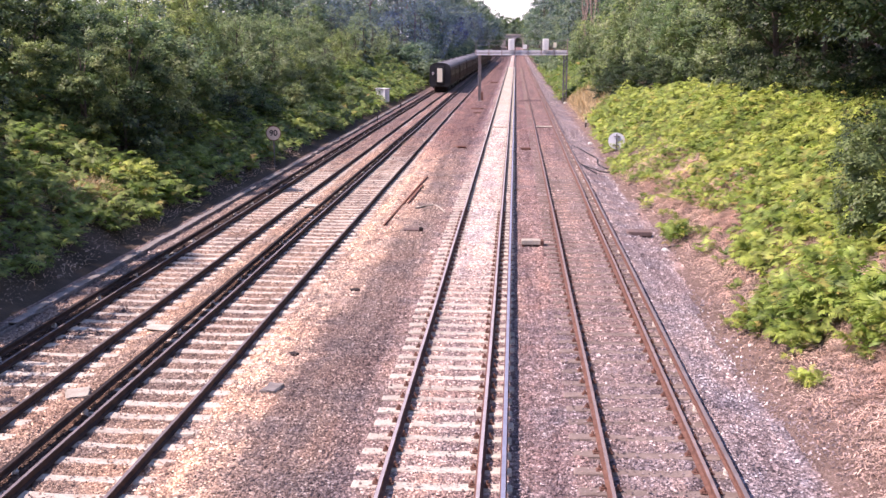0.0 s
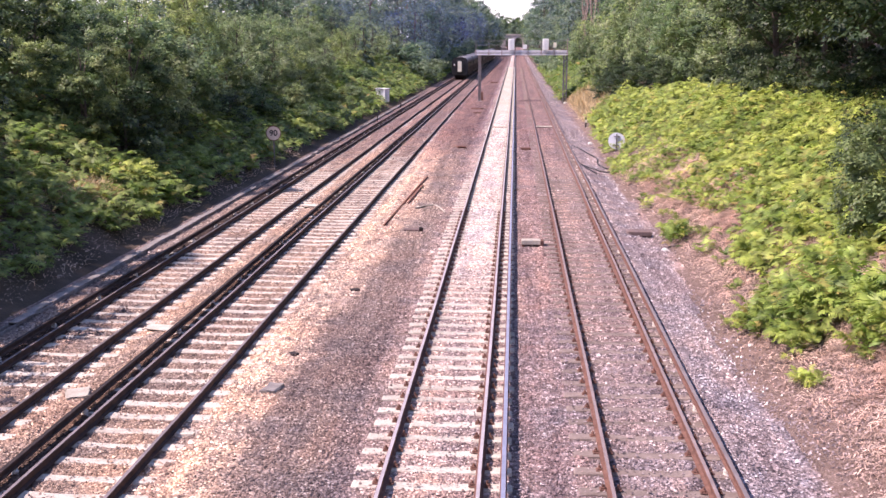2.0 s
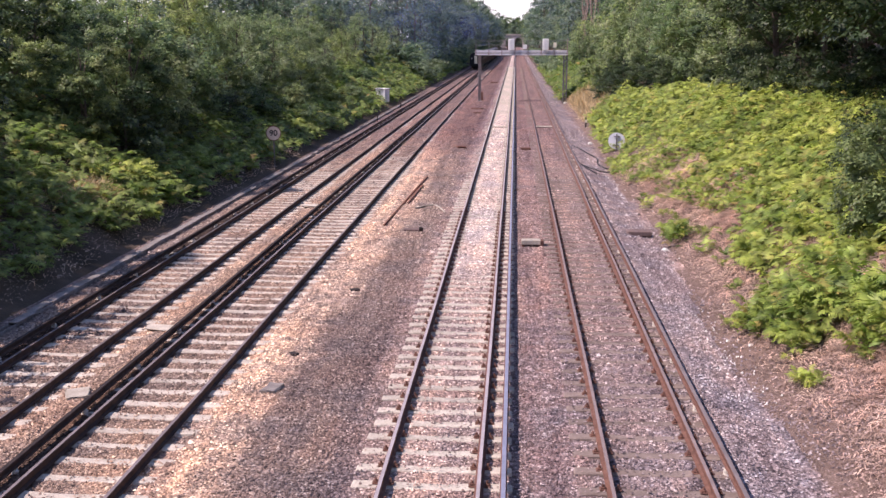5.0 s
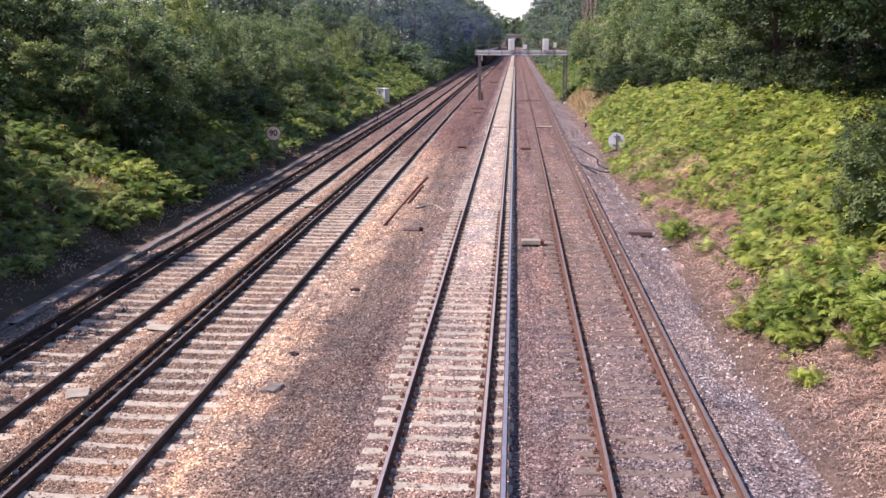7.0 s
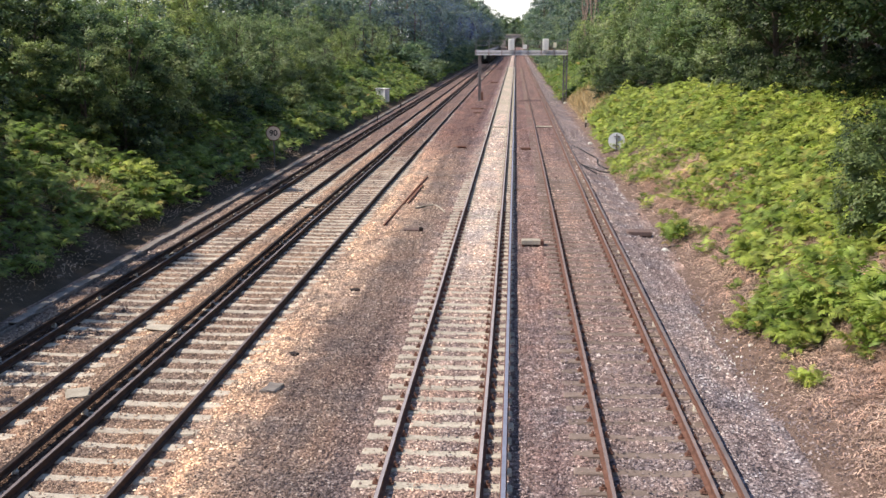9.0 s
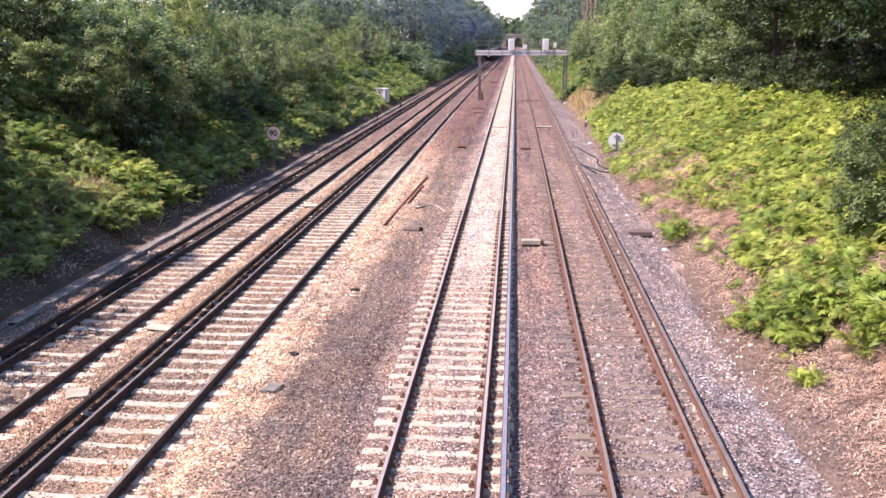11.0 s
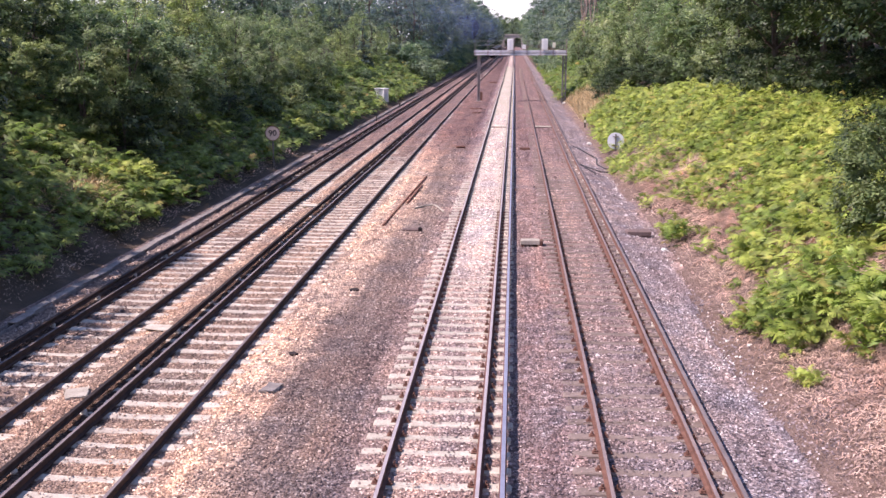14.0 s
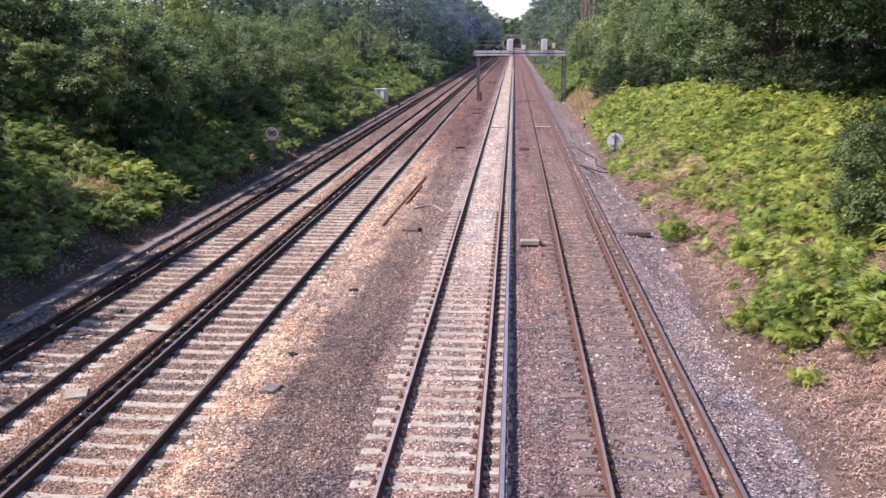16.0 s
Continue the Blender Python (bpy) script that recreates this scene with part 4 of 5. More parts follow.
def coach_pose(y):
    a, b = float(slew(y)), float(slew(y + COACH_LENGTH))
    return pose(-9.765 + a, y, 0.0, 0, 0, -math.degrees(math.atan2(b - a, COACH_LENGTH)))


def motions():
    for i, c in enumerate(coaches):
        walk(c, [(t, coach_pose(y + i * COACH_PITCH)) for t, y in COACH_ROWS])
    for k, (puff, x, y, z) in enumerate(smoke_puffs):
        walk(puff, [(t, pose(x + 0.02 * t, y + (2.5 + 0.6 * k) * t, z + 0.12 * t, 0, 0, 1.2 * t)) for t in (0, 4, 8, 12, 16)])


# ---- plants ----
def unit(v):
    return v / np.maximum(np.linalg.norm(v, axis=-1, keepdims=True), 1e-6)


def leaf_cloud(rng, P, N, size, aspect=0.68):
    """Pointed leaves at the points P that face outward and up."""
    n = len(P)
    N = unit(unit(N) * 0.75 + np.array([0, 0, 0.55]) + rng.normal(0, 0.36, (n, 3)))
    T = unit(np.cross(N, rng.normal(0, 1, (n, 3))))
    B = np.cross(N, T)
    L = (size * rng.uniform(0.6, 1.35, n))[:, None]
    W = L * aspect
    V = np.stack([P - T * L * 0.45 + B * W * 0.6, P - T * L * 0.4 - B * W * 0.6, P + T * L * 0.65 - N * L * 0.1], 1).reshape(-1, 3)
    F = np.arange(3 * n).reshape(n, 3)
    return V, F


def clump_points(rng, centres, radii, count):
    """Points and directions on the upper shells of uneven clumps, with hollows between and beneath them."""
    share = np.asarray(radii) ** 2
    which = rng.choice(len(radii), count, p=share / share.sum())
    d = unit(rng.normal(0, 1, (count, 3)) + np.array([0, 0, 0.35]))
    keep = (d[:, 2] > -0.25) | (rng.rand(count) < 0.12)
    which, d = which[keep], d[keep]
    lump = 0.86 + 0.16 * np.sin(d[:, 0] * 5 + which) * np.sin(d[:, 1] * 6 + 2 * which) + 0.1 * np.sin(d[:, 2] * 8 + which)
    r = np.asarray(radii)[which] * lump * rng.uniform(0.86, 1.04, len(which))
    P = np.asarray(centres)[which] + d * r[:, None] * np.array([1, 1, 0.75])
    return P, d + np.array([0, 0, 0.2])


def tree_kind(name, label, seed, height, radius, low, leaves, size, leaf, bark, clumps=18, lean=0.0, category="tree", shape="round", girth=1.0):
    """One tree at the origin, with a tapered trunk with limbs and a crown of leaves."""
    rng = np.random.RandomState(seed)
    t = thing(name, label, category)
    bm = bmesh.new()
    rt = girth * (height * 0.014 + 0.04)
    last, steps = Vector((0, 0, -0.4)), 6
    spine = [last]
    for k in range(1, steps + 1):
        p = Vector((lean * k / steps + rng.uniform(-1, 1) * 0.02 * girth * height, rng.uniform(-1, 1) * 0.02 * girth * height, height * 0.92 * k / steps))
        add_rod(bm, last, p, rt * (1 - (k - 1) / steps * 0.85), rt * (1 - k / steps * 0.85), 6)
        spine.append(p)
        last = p
    C, R = [], []
    for k in range(clumps):
        f = low + (1 - low) * ((k + rng.rand()) / clumps)
        if shape == "cone":
            ring = radius * (1.05 - f) * 1.15
        elif shape == "drape":
            ring = radius * (0.55 + 0.45 * math.sin(math.pi * min(1, f * 1.05)))
        else:
            ring = radius * math.sqrt(max(0.04, 1 - ((f - low - 0.42 * (1 - low)) / (0.62 * (1 - low))) ** 2))
        a = k * 2.4 + rng.uniform(-0.5, 0.5)
        q = ring * rng.uniform(0.5, 0.9)
        c = Vector((math.cos(a) * q + lean * f, math.sin(a) * q, height * f))
        C.append(c)
        R.append(max(0.3, ring * rng.uniform(0.36, 0.56)) * (0.8 if shape == "cone" else 1.0))
        if k % 2 == 0:
            j = min(len(spine) - 1, max(1, int(f * steps * 0.8)))
            add_rod(bm, spine[j], c, rt * 0.32, rt * 0.08, 4)
    part("trunk", bm, bark, t)
    # twigs on the clumps, then leaves round each twig
    tuft = 30 if leaves > 3000 else 12
    P0, N0 = clump_points(rng, [tuple(c) for c in C], R, max(60, leaves // tuft))
    pick = rng.randint(0, len(P0), leaves)
    spread = size * (1.25 if leaves > 3000 else 0.85)
    out = unit(N0[pick])
    off = rng.normal(0, spread, (leaves, 3)) * np.array([1, 1, 0.6])
    P = P0[pick] + off
    N = out + unit(off) * 0.35 + np.array([0, 0, 0.2])
    if shape == "drape":
        P[:, 2] -= rng.uniform(0, 0.5, len(P)) ** 2 * 2.5
    V, F = leaf_cloud(rng, P, N, size)
    mesh_part("crown", np_mesh("crown", V, F, leaf), t)
    return t


KINDS = dict(
    oak=tree_kind("broadleaf_tree", "dense dark green broadleaf tree on the bank", 1, 11, 3.9, 0.1, 14000, 0.185, M["leaf"], M["bark"], 13),
    oak_b=tree_kind("broadleaf_tree", "spreading green broadleaf tree on the bank", 2, 9.5, 3.4, 0.08, 15000, 0.18, M["leaf"], M["bark"], 13, lean=0.6),
    dark=tree_kind("broadleaf_tree", "shady dark broadleaf tree at the wood edge", 3, 11.5, 3.8, 0.12, 10000, 0.21, M["leaf_shaded"], M["bark"]),
    shade=tree_kind("broadleaf_tree", "tall shade-coloured broadleaf tree overhanging the bracken", 18, 11.5, 4.4, 0.2, 19000, 0.175, M["leaf_shaded"], M["bark"], 34, lean=-2.2),
    young_birch=tree_kind("birch_tree", "young pale green birch tree on the bank", 19, 6.2, 2.3, 0.06, 4400, 0.205, M["leaf_birch"], M["bark"], 20, shape="drape"),
    young_oak=tree_kind("broadleaf_tree", "young green broadleaf tree on the bank", 20, 6.0, 2.4, 0.06, 4600, 0.205, M["leaf"], M["bark"], 16),
    birch=tree_kind("birch_tree", "pale green birch tree with drooping branches", 4, 11, 3.0, 0.12, 13000, 0.19, M["leaf_birch"], M["bark"], 26, shape="drape"),
    edge_shrub=tree_kind("shrub", "green small-leaved shrub hanging over the bracken", 17, 4.4, 2.0, 0.12, 14000, 0.12, M["leaf_mid"], M["bark"], 26, category="shrub"),
    under=tree_kind("shrub", "dark shady shrub beneath the wood edge", 25, 3.4, 2.0, 0.05, 5200, 0.15, M["leaf_shaded"], M["bark"], 18, category="shrub"),
    bush=tree_kind("shrub", "rounded green shrub on the bank", 5, 3.4, 1.9, 0.06, 4200, 0.18, M["leaf"], M["bark"], 14, category="shrub"),
    bush_pale=tree_kind("shrub", "bright yellow-green shrub low on the bank", 6, 2.6, 1.6, 0.06, 3600, 0.16, M["leaf_birch"], M["bark"], 20, category="shrub"),
    far_bush=tree_kind("shrub", "distant green shrub low along the cutting", 26, 3.6, 2.3, 0.05, 700, 0.46, M["leaf_far_hazed"], M["bark"], 14, category="shrub"),
    back=tree_kind("broadleaf_tree", "shady dark broadleaf tree deep in the wood edge", 13, 12, 4.0, 0.1, 2600, 0.44, M["leaf_shaded"], M["bark"]),
    last_oak=tree_kind("broadleaf_tree", "distant green tree along the far cutting", 14, 13, 4.4, 0.06, 2500, 0.41, M["leaf_far_hazed"], M["bark"], 24),
    last_dark=tree_kind("broadleaf_tree", "distant dark tree along the far cutting", 15, 15, 4.6, 0.06, 2400, 0.44, M["needle_hazed"], M["bark"], 24),
    last_pine=tree_kind("pine_tree", "distant tall pine along the far cutting", 16, 17, 3.2, 0.14, 2600, 0.37, M["needle_hazed"], M["bark_red"], 22),
    end_oak=tree_kind("broadleaf_tree", "distant green tree far along the line", 22, 14, 4.6, 0.06, 1500, 0.7, M["leaf_far_hazed"], M["bark"], 22),
    end_dark=tree_kind("pine_tree", "distant dark pine far along the line", 23, 17, 4.6, 0.06, 900, 0.75, M["needle_hazed"], M["bark"], 22),
    far_oak=tree_kind("broadleaf_tree", "distant green broadleaf tree on the cutting side", 7, 13, 4.2, 0.06, 3600, 0.4, M["leaf_far_hazed"], M["bark"], 30),
    far_dark=tree_kind("broadleaf_tree", "distant dark tree on the cutting side", 8, 15, 4.4, 0.06, 2400, 0.5, M["needle_hazed"], M["bark"], 30),
    far_birch=tree_kind("birch_tree", "distant pale birch tree on the cutting side", 9, 10, 2.6, 0.06, 3000, 0.34, M["leaf_birch"], M["bark"], 34, shape="drape"),
    pine=tree_kind("pine_tree", "tall dark pine tree with reddish trunk", 10, 17, 2.9, 0.42, 2200, 0.5, M["needle_hazed"], M["bark_red"], 26),
    spruce=tree_kind("conifer_tree", "slim dark conifer tree on the bank", 12, 9, 1.7, 0.05, 2600, 0.28, M["needle_hazed"], M["bark"], 34, shape="cone"),
)
KINDS["bare_pine"] = tree_kind("pine_tree", "tall pine tree with a long bare pinkish trunk", 31, 15, 1.9, 0.74, 900, 0.34, M["needle_hazed"], M["bark_pale"], 12, girth=0.5)
used = set()


def plant(kind, x, y, s=1.0, rz=0.0, sink=0.5):
    ob = KINDS[kind]
    m = pose(x, y, float(ground_z(x, y)) - sink, 0, 0, rz) @ Matrix.Diagonal((s, s, s, 1))
    if kind in used:
        copy_thing(ob, m)
    else:
        ob.matrix_basis = m
        used.add(kind)


def plant_rows():
    r = random.Random(21)
    # left wood edge, near: the canopy climbs with the bank
    y = 8.0
    # unseen row left of the view, added to shade the bank foot and trough
    while y < 22:
        plant("back", -17.8 + r.uniform(-0.5, 0.5), y, r.uniform(0.74, 0.84), r.uniform(0, 360))
        y += r.uniform(3.0, 3.8)
    while y < 46:
        if 33.6 < y < 40.2:
            y = 40.4
        plant(r.choice(["oak", "dark", "oak_b", "oak"]), -17.3 + r.uniform(-0.5, 0.5), y, r.uniform(0.6, 0.72) * (0.9 if y < 31.5 else 1.0), r.uniform(0, 360))
        plant("back", -22 + r.uniform(-1, 1), y + 2, r.uniform(0.34, 0.4), r.uniform(0, 360))
        y += r.uniform(3.0, 3.8)
    while y < 98:
        tall = 1.5 if y < 55 else 1.2 if y < 80 else 1.0
        plant(r.choice(["young_oak", "young_oak", "young_birch"]) if y < 62 else r.choice(["young_birch", "young_oak", "young_birch"]), -17.9 + r.uniform(-0.6, 0.6), y, tall * r.uniform(0.55, 0.68), r.uniform(0, 360))
        plant(r.choice(["young_birch", "young_oak", "young_birch"]), -20.6 + r.uniform(-0.6, 0.6), y + 1.5, r.uniform(0.66, 0.84), r.uniform(0, 360))
        plant(r.choice(["young_birch", "young_oak", "young_birch"]), -23.6 + r.uniform(-0.6, 0.6), y + 0.5, r.uniform(0.64, 0.8), r.uniform(0, 360))
        y += r.uniform(2.9, 3.7)
    for x, y, s in ((-20.6, 37.8, 0.8), (-22, 34.0, 0.8), (-22.5, 36.0, 0.85), (-19, 26, 0.9), (-20, 29.5, 0.9)):
        plant("bush", x, y, s, r.uniform(0, 360))
    for x, y, s in ((-16.2, 41, 0.75), (-16.3, 47.5, 0.8), (-16, 56, 0.85), (-15.9, 63, 0.9), (-15.6, 70, 0.95), (-16.6, 78, 1.1), (-15.4, 84, 0.9)):
        plant("under" if y < 60 else "bush", x, y, s, r.uniform(0, 360))
    for x, y, s in ((-14.3, 68, 0.75), (-14.1, 73, 0.7), (-14.4, 80, 0.75), (-14.9, 92, 0.9), (-14.6, 97, 0.7), (-16.5, 109, 1.0), (-14.4, 111, 0.6)):
        plant("bush_pale", x, y, s, r.uniform(0, 360))
    for x, y, s in ((-18.4, 29.4, 0.74), (-17.4, 40.2, 0.72), (-17.6, 44.2, 0.7), (-18.6, 26.6, 0.75), (-17.9, 48.6, 0.62), (-18.1, 53.4, 0.6), (-17.9, 58.2, 0.56)):
        plant("dark" if y < 28 or y > 48 else "oak_b", x, y, s, r.uniform(0, 360))
    for x, y, s in ((-22.4, 43.4, 0.9), (-22.9, 46.6, 0.95), (-22.6, 50.0, 0.85), (-22.2, 40.4, 0.85)):
        plant("young_oak", x, y, s, r.uniform(0, 360))
    for k in range(9):
        plant("back", -29 + r.uniform(-1, 1), 20 + k * 4.0, r.uniform(0.55, 0.65), r.uniform(0, 360))
    for x, y, s in ((-18.4, 111, 0.55), (-20.0, 117, 0.75), (-18.6, 124, 0.55), (-20.5, 130, 0.8), (-18.6, 137, 0.6), (-20.4, 145, 0.85), (-18.4, 153, 0.7), (-20.0, 164, 0.9), (-21.5, 106, 0.8)):
        plant("young_birch", x, y, s, r.uniform(0, 360))
    for x, y, s in ((-19.6, 61, 0.6), (-19.9, 69, 0.64), (-20.1, 77, 0.64), (-20.4, 87, 0.62)):
        plant("birch", x, y, s, r.uniform(0, 360))
    plant("oak_b", -19.8, 38.8, 0.55, 70)
    # left, beyond
    y = 98.0
    while y < 190:
        front = r.choice(["far_birch", "far_oak", "far_birch", "far_birch"])
        if not 99 < y < 107:
            plant(front, -23.0 + r.uniform(-1.2, 1.0), y, r.uniform(0.42, 0.58), r.uniform(0, 360))
        plant(r.choice(["far_birch", "far_oak", "far_birch"]), -27.0 + r.uniform(-1, 1), y + 2, r.uniform(0.55, 0.7), r.uniform(0, 360))
        plant(r.choice(["far_dark", "last_oak"]), -32 + r.uniform(-1, 1), y + 2, r.uniform(0.7, 0.9), r.uniform(0, 360))
        y += r.uniform(5.0, 7.0)
    for k in range(9):
        plant("last_oak", -36 + r.uniform(-1, 1), 52 + k * 5.5, r.uniform(0.75, 0.85), r.uniform(0, 360))
    for k in range(8):
        plant("last_oak", -31 + r.uniform(-1.5, 1.5), 194 + k * 9, r.uniform(0.9, 1.1), r.uniform(0, 360))
    for k in range(24):
        plant("far_dark", -40 + r.uniform(-1.5, 1.5), 96 + k * 10, r.uniform(0.9, 1.1), r.uniform(0, 360))
    y = 190.0
    while y < 890:
        edge = -16.0 + 4.0 * min(1, (y - 190) / 500)
        far, big = ("end", 1.12) if y > 400 else ("last", 0.95)
        plant(r.choice([far + "_dark", far + "_oak", far + "_dark"]), edge - 3.0 + r.uniform(-1.5, 1.0), y, big * r.uniform(0.9, 1.1), r.uniform(0, 360))
        plant("end_dark" if y > 400 else r.choice(["last_pine", "last_dark"]), edge - 9.5 + r.uniform(-2, 2), y + 3, r.uniform(1.05, 1.3), r.uniform(0, 360))
        y += r.uniform(9, 13) if y < 450 else r.uniform(13, 18)
    # right wood edge
    y = 33.0
    while y < 84:
        deep = y < 56
        plant("shade" if deep else r.choice(["birch", "dark", "dark", "dark"] if y < 70 else ["birch", "dark", "birch", "birch"]), (13.9 if deep else 15.2) + r.uniform(-0.6, 0.8), y, r.uniform(0.85, 1.05), r.uniform(-25, 25) if deep else r.uniform(0, 360))
        if not deep:
            plant(r.choice(["young_oak", "young_birch", "young_oak"]), 12.9 + r.uniform(-0.6, 0.6), y + 1, r.uniform(0.85, 1.1), r.uniform(0, 360))
            plant("far_birch", 18.0 + r.uniform(-0.5, 0.5), y - 1, r.uniform(0.8, 0.95), r.uniform(0, 360))
        plant("back", 19.0 + r.uniform(-1, 1), y + 2.5, r.uniform(1.0, 1.2), r.uniform(0, 360))
        y += r.uniform(4.4, 5.8)
    for x, y, s in ((12.6, 84, 0.95), (13.8, 89, 1.15), (11.6, 91, 0.9), (15.2, 84, 1.2), (12.8, 97, 1.15), (11.4, 103, 1.05), (15.5, 94, 1.3), (14.5, 102, 1.3), (12.5, 110, 1.2), (15.8, 78, 1.15), (13.6, 76, 0.95), (11.5, 106, 1.4), (12.8, 114, 1.6), (13.6, 122, 1.7), (11.2, 117, 1.2), (14.6, 108, 1.6)):
        plant("young_birch", x, y, s, r.uniform(0, 360))
    for x, y, s in ((21, 104, 1.1), (22.5, 111, 1.15), (21, 119, 1.1), (24, 127, 1.2), (20.5, 97, 1.0)):
        plant("far_dark", x, y, s, r.uniform(0, 360))
    for x, y, s in ((9.9, 95, 1.25), (9.5, 101, 1.1), (8.5, 92.5, 1.0), (9.4, 88, 1.05), (10.4, 84, 1.1), (11.2, 79.5, 1.1), (11.4, 74, 1.0)):
        plant("under", x, y, s, r.uniform(0, 360))
    for x, y, s in ((9.6, 110, 1.0), (9.2, 119, 1.2)):
        plant("bush", x, y, s, r.uniform(0, 360))
    for x, y, s in ((8.2, 112, 0.7), (7.9, 121, 0.8), (8.1, 130, 0.8), (8.0, 140, 0.8)):
        plant("bush_pale", x, y, s, r.uniform(0, 360))
    y = 88.0
    while y < 190:
        plant(r.choice(["far_birch", "far_oak", "far_birch"]), 13.2 + r.uniform(-0.8, 1.0), y, r.uniform(0.62, 0.8), r.uniform(0, 360))
        plant(r.choice(["far_dark", "pine", "pine"]), 19.5 + r.uniform(-1.5, 1.5), y + 2, r.uniform(1.0, 1.15), r.uniform(0, 360))
        y += r.uniform(5.5, 7.5)
    y = 190.0
    while y < 890:
        far, big, side = ("end", 1.1, 11.0) if y > 400 else ("last", 0.92, 12.4)
        plant(r.choice([far + "_dark", far + "_oak", far + "_dark"]), side + r.uniform(-0.8, 1.2), y, big * r.uniform(0.9, 1.1), r.uniform(0, 360))
        plant("end_dark" if y > 400 else r.choice(["last_pine", "last_dark"]), side + 7.0 + r.uniform(-2, 2), y + 3, r.uniform(1.1, 1.3), r.uniform(0, 360))
        y += r.uniform(9, 13) if y < 450 else r.uniform(13, 18)
    for k in range(11):
        plant("bush_pale", -15.2 + r.uniform(-0.8, 0.8), 112 + k * 5.5, r.uniform(0.55, 0.8), r.uniform(0, 360))
    y = 150.0
    while y < 520:
        plant("far_bush", float(left_toe(y)) - 1.6 + r.uniform(-0.7, 0.5), y, r.uniform(0.5, 0.9), r.uniform(0, 360))
        plant("far_bush", float(left_toe(y)) - 4.4 + r.uniform(-0.7, 0.7), y + 2, r.uniform(0.9, 1.4), r.uniform(0, 360))
        if y > 170:
            plant("far_bush", 7.4 + r.uniform(-0.4, 0.6), y, r.uniform(0.6, 1.0), r.uniform(0, 360))
        y += 5.5 + (y - 150) * 0.025
    # close of the view
    for k in range(20):
        plant("end_oak", -19 + k * 1.9 + r.uniform(-0.6, 0.6), 1010 + r.uniform(-10, 10), r.uniform(1.45, 1.6), r.uniform(0, 360))
    for k in range(12):
        plant("end_oak", -16 + k * 2.7 + r.uniform(-0.8, 0.8), 965 + r.uniform(-15, 15), r.uniform(1.15, 1.4), r.uniform(0, 360))
    for k in range(24):
        plant(r.choice(["end_oak", "end_dark"]), -36 + k * 3.0 + r.uniform(-1, 1), 1050 + r.uniform(-30, 30), r.uniform(1.2, 1.5), r.uniform(0, 360))
    for k in range(20):
        plant("under", (13.3 if k < 6 else 12.5) + r.uniform(-0.4, 0.4), 31.5 + k * 2.5, r.uniform(0.75, 0.95), r.uniform(0, 360))
    for x, y, s in ((-18.4, 124, 0.7), (-19.5, 139, 0.85), (-18.6, 152, 0.8)):
        plant("spruce", x, y, s, r.uniform(0, 360))
    for x, y, s in ((11.6, 183, 1.1), (12.3, 186, 1.2), (13.0, 181, 1.15), (13.6, 187, 1.2), (12.0, 178, 1.15), (14.2, 183, 1.2), (13.3, 177, 1.1), (14.8, 188, 1.2)):
        plant("bare_pine", x, y, s, r.uniform(0, 360))
    for x, y, s in ((9.6, 157, 1.0), (10.6, 163, 1.2), (11.8, 166, 1.25), (13.2, 162, 1.2)):
        plant("young_birch", x, y, s, r.uniform(0, 360))
    # the shrub over the bracken
    plant("edge_shrub", 9.05, 24.4, 0.68, 40)
    plant("edge_shrub", 10.0, 28.4, 0.85, 150)


plant_rows()


def frond_arrays(rng, base, heading, length, lift, pairs, slope=0.0):
    """Bracken fronds, each one joined piece: pairs of pointed leaflets along an arching stalk."""
    n = len(base)
    H = np.stack([np.cos(heading), np.sin(heading), np.zeros(n)], -1)
    S = np.stack([-np.sin(heading), np.cos(heading), np.zeros(n)], -1)
    up = np.array([0, 0, 1.0])
    roll = rng.uniform(-0.5, 0.5, n)[:, None]
    S = S * np.cos(roll) + up * np.sin(roll)

    def stalk(f):
        return base + H * (length * f * 0.85)[:, None] + up * (lift * length * (1.5 * f - 1.05 * f * f))[:, None]

    rows = [stalk(0.24 + 0.76 * k / pairs) for k in range(pairs + 1)]
    for k in range(pairs):
        f = (k + 0.4) / pairs
        c = 0.45 * rows[k] + 0.55 * rows[k + 1]
        for s in (-1, 1):
            span = length * 0.4 * (1.08 - f) * rng.uniform(0.7, 1.2, n)
            rows.append(c + S * (s * span)[:, None] + H * (span * rng.uniform(0.1, 0.5, n))[:, None] - up * (span * rng.uniform(0.0, 0.45, n))[:, None])
    V = np.stack(rows, 1)
    rel = V - base[:, None]
    V[..., 2] += slope * rel[..., 0] + 0.12 * rel[..., 1]
    one = []
    for k in range(pairs):
        tip = pairs + 1 + 2 * k
        one += [(k, tip, k + 1), (k, k + 1, tip + 1)]
    m = V.shape[1]
    F = (np.array(one)[None] + m * np.arange(n)[:, None, None]).reshape(-1, 3)
    return V.reshape(-1, 3), F


def merge(parts_list):
    V, F, o = [], [], 0
    for v, f in parts_list:
        V.append(v)
        F.append(f + o)
        o += len(v)
    return np.concatenate(V), np.concatenate(F)


def fern_patch(rng, x, y, size, fronds, pairs, slope, low=0.25, high=1.0):
    """Bracken plants at the given places."""
    z = ground_z(x, y) - 0.03
    base = np.repeat(np.stack([x, y, z], -1), fronds, 0)
    size = np.repeat(size, fronds)
    n = len(base)
    base[:, :2] += rng.normal(0, 0.06, (n, 2))
    base[:, 2] += rng.uniform(0.0, 0.6, n) * size
    return frond_arrays(rng, base, rng.uniform(0, 6.283, n), size * rng.uniform(0.7, 1.15, n), rng.uniform(low, high, n), pairs, slope)


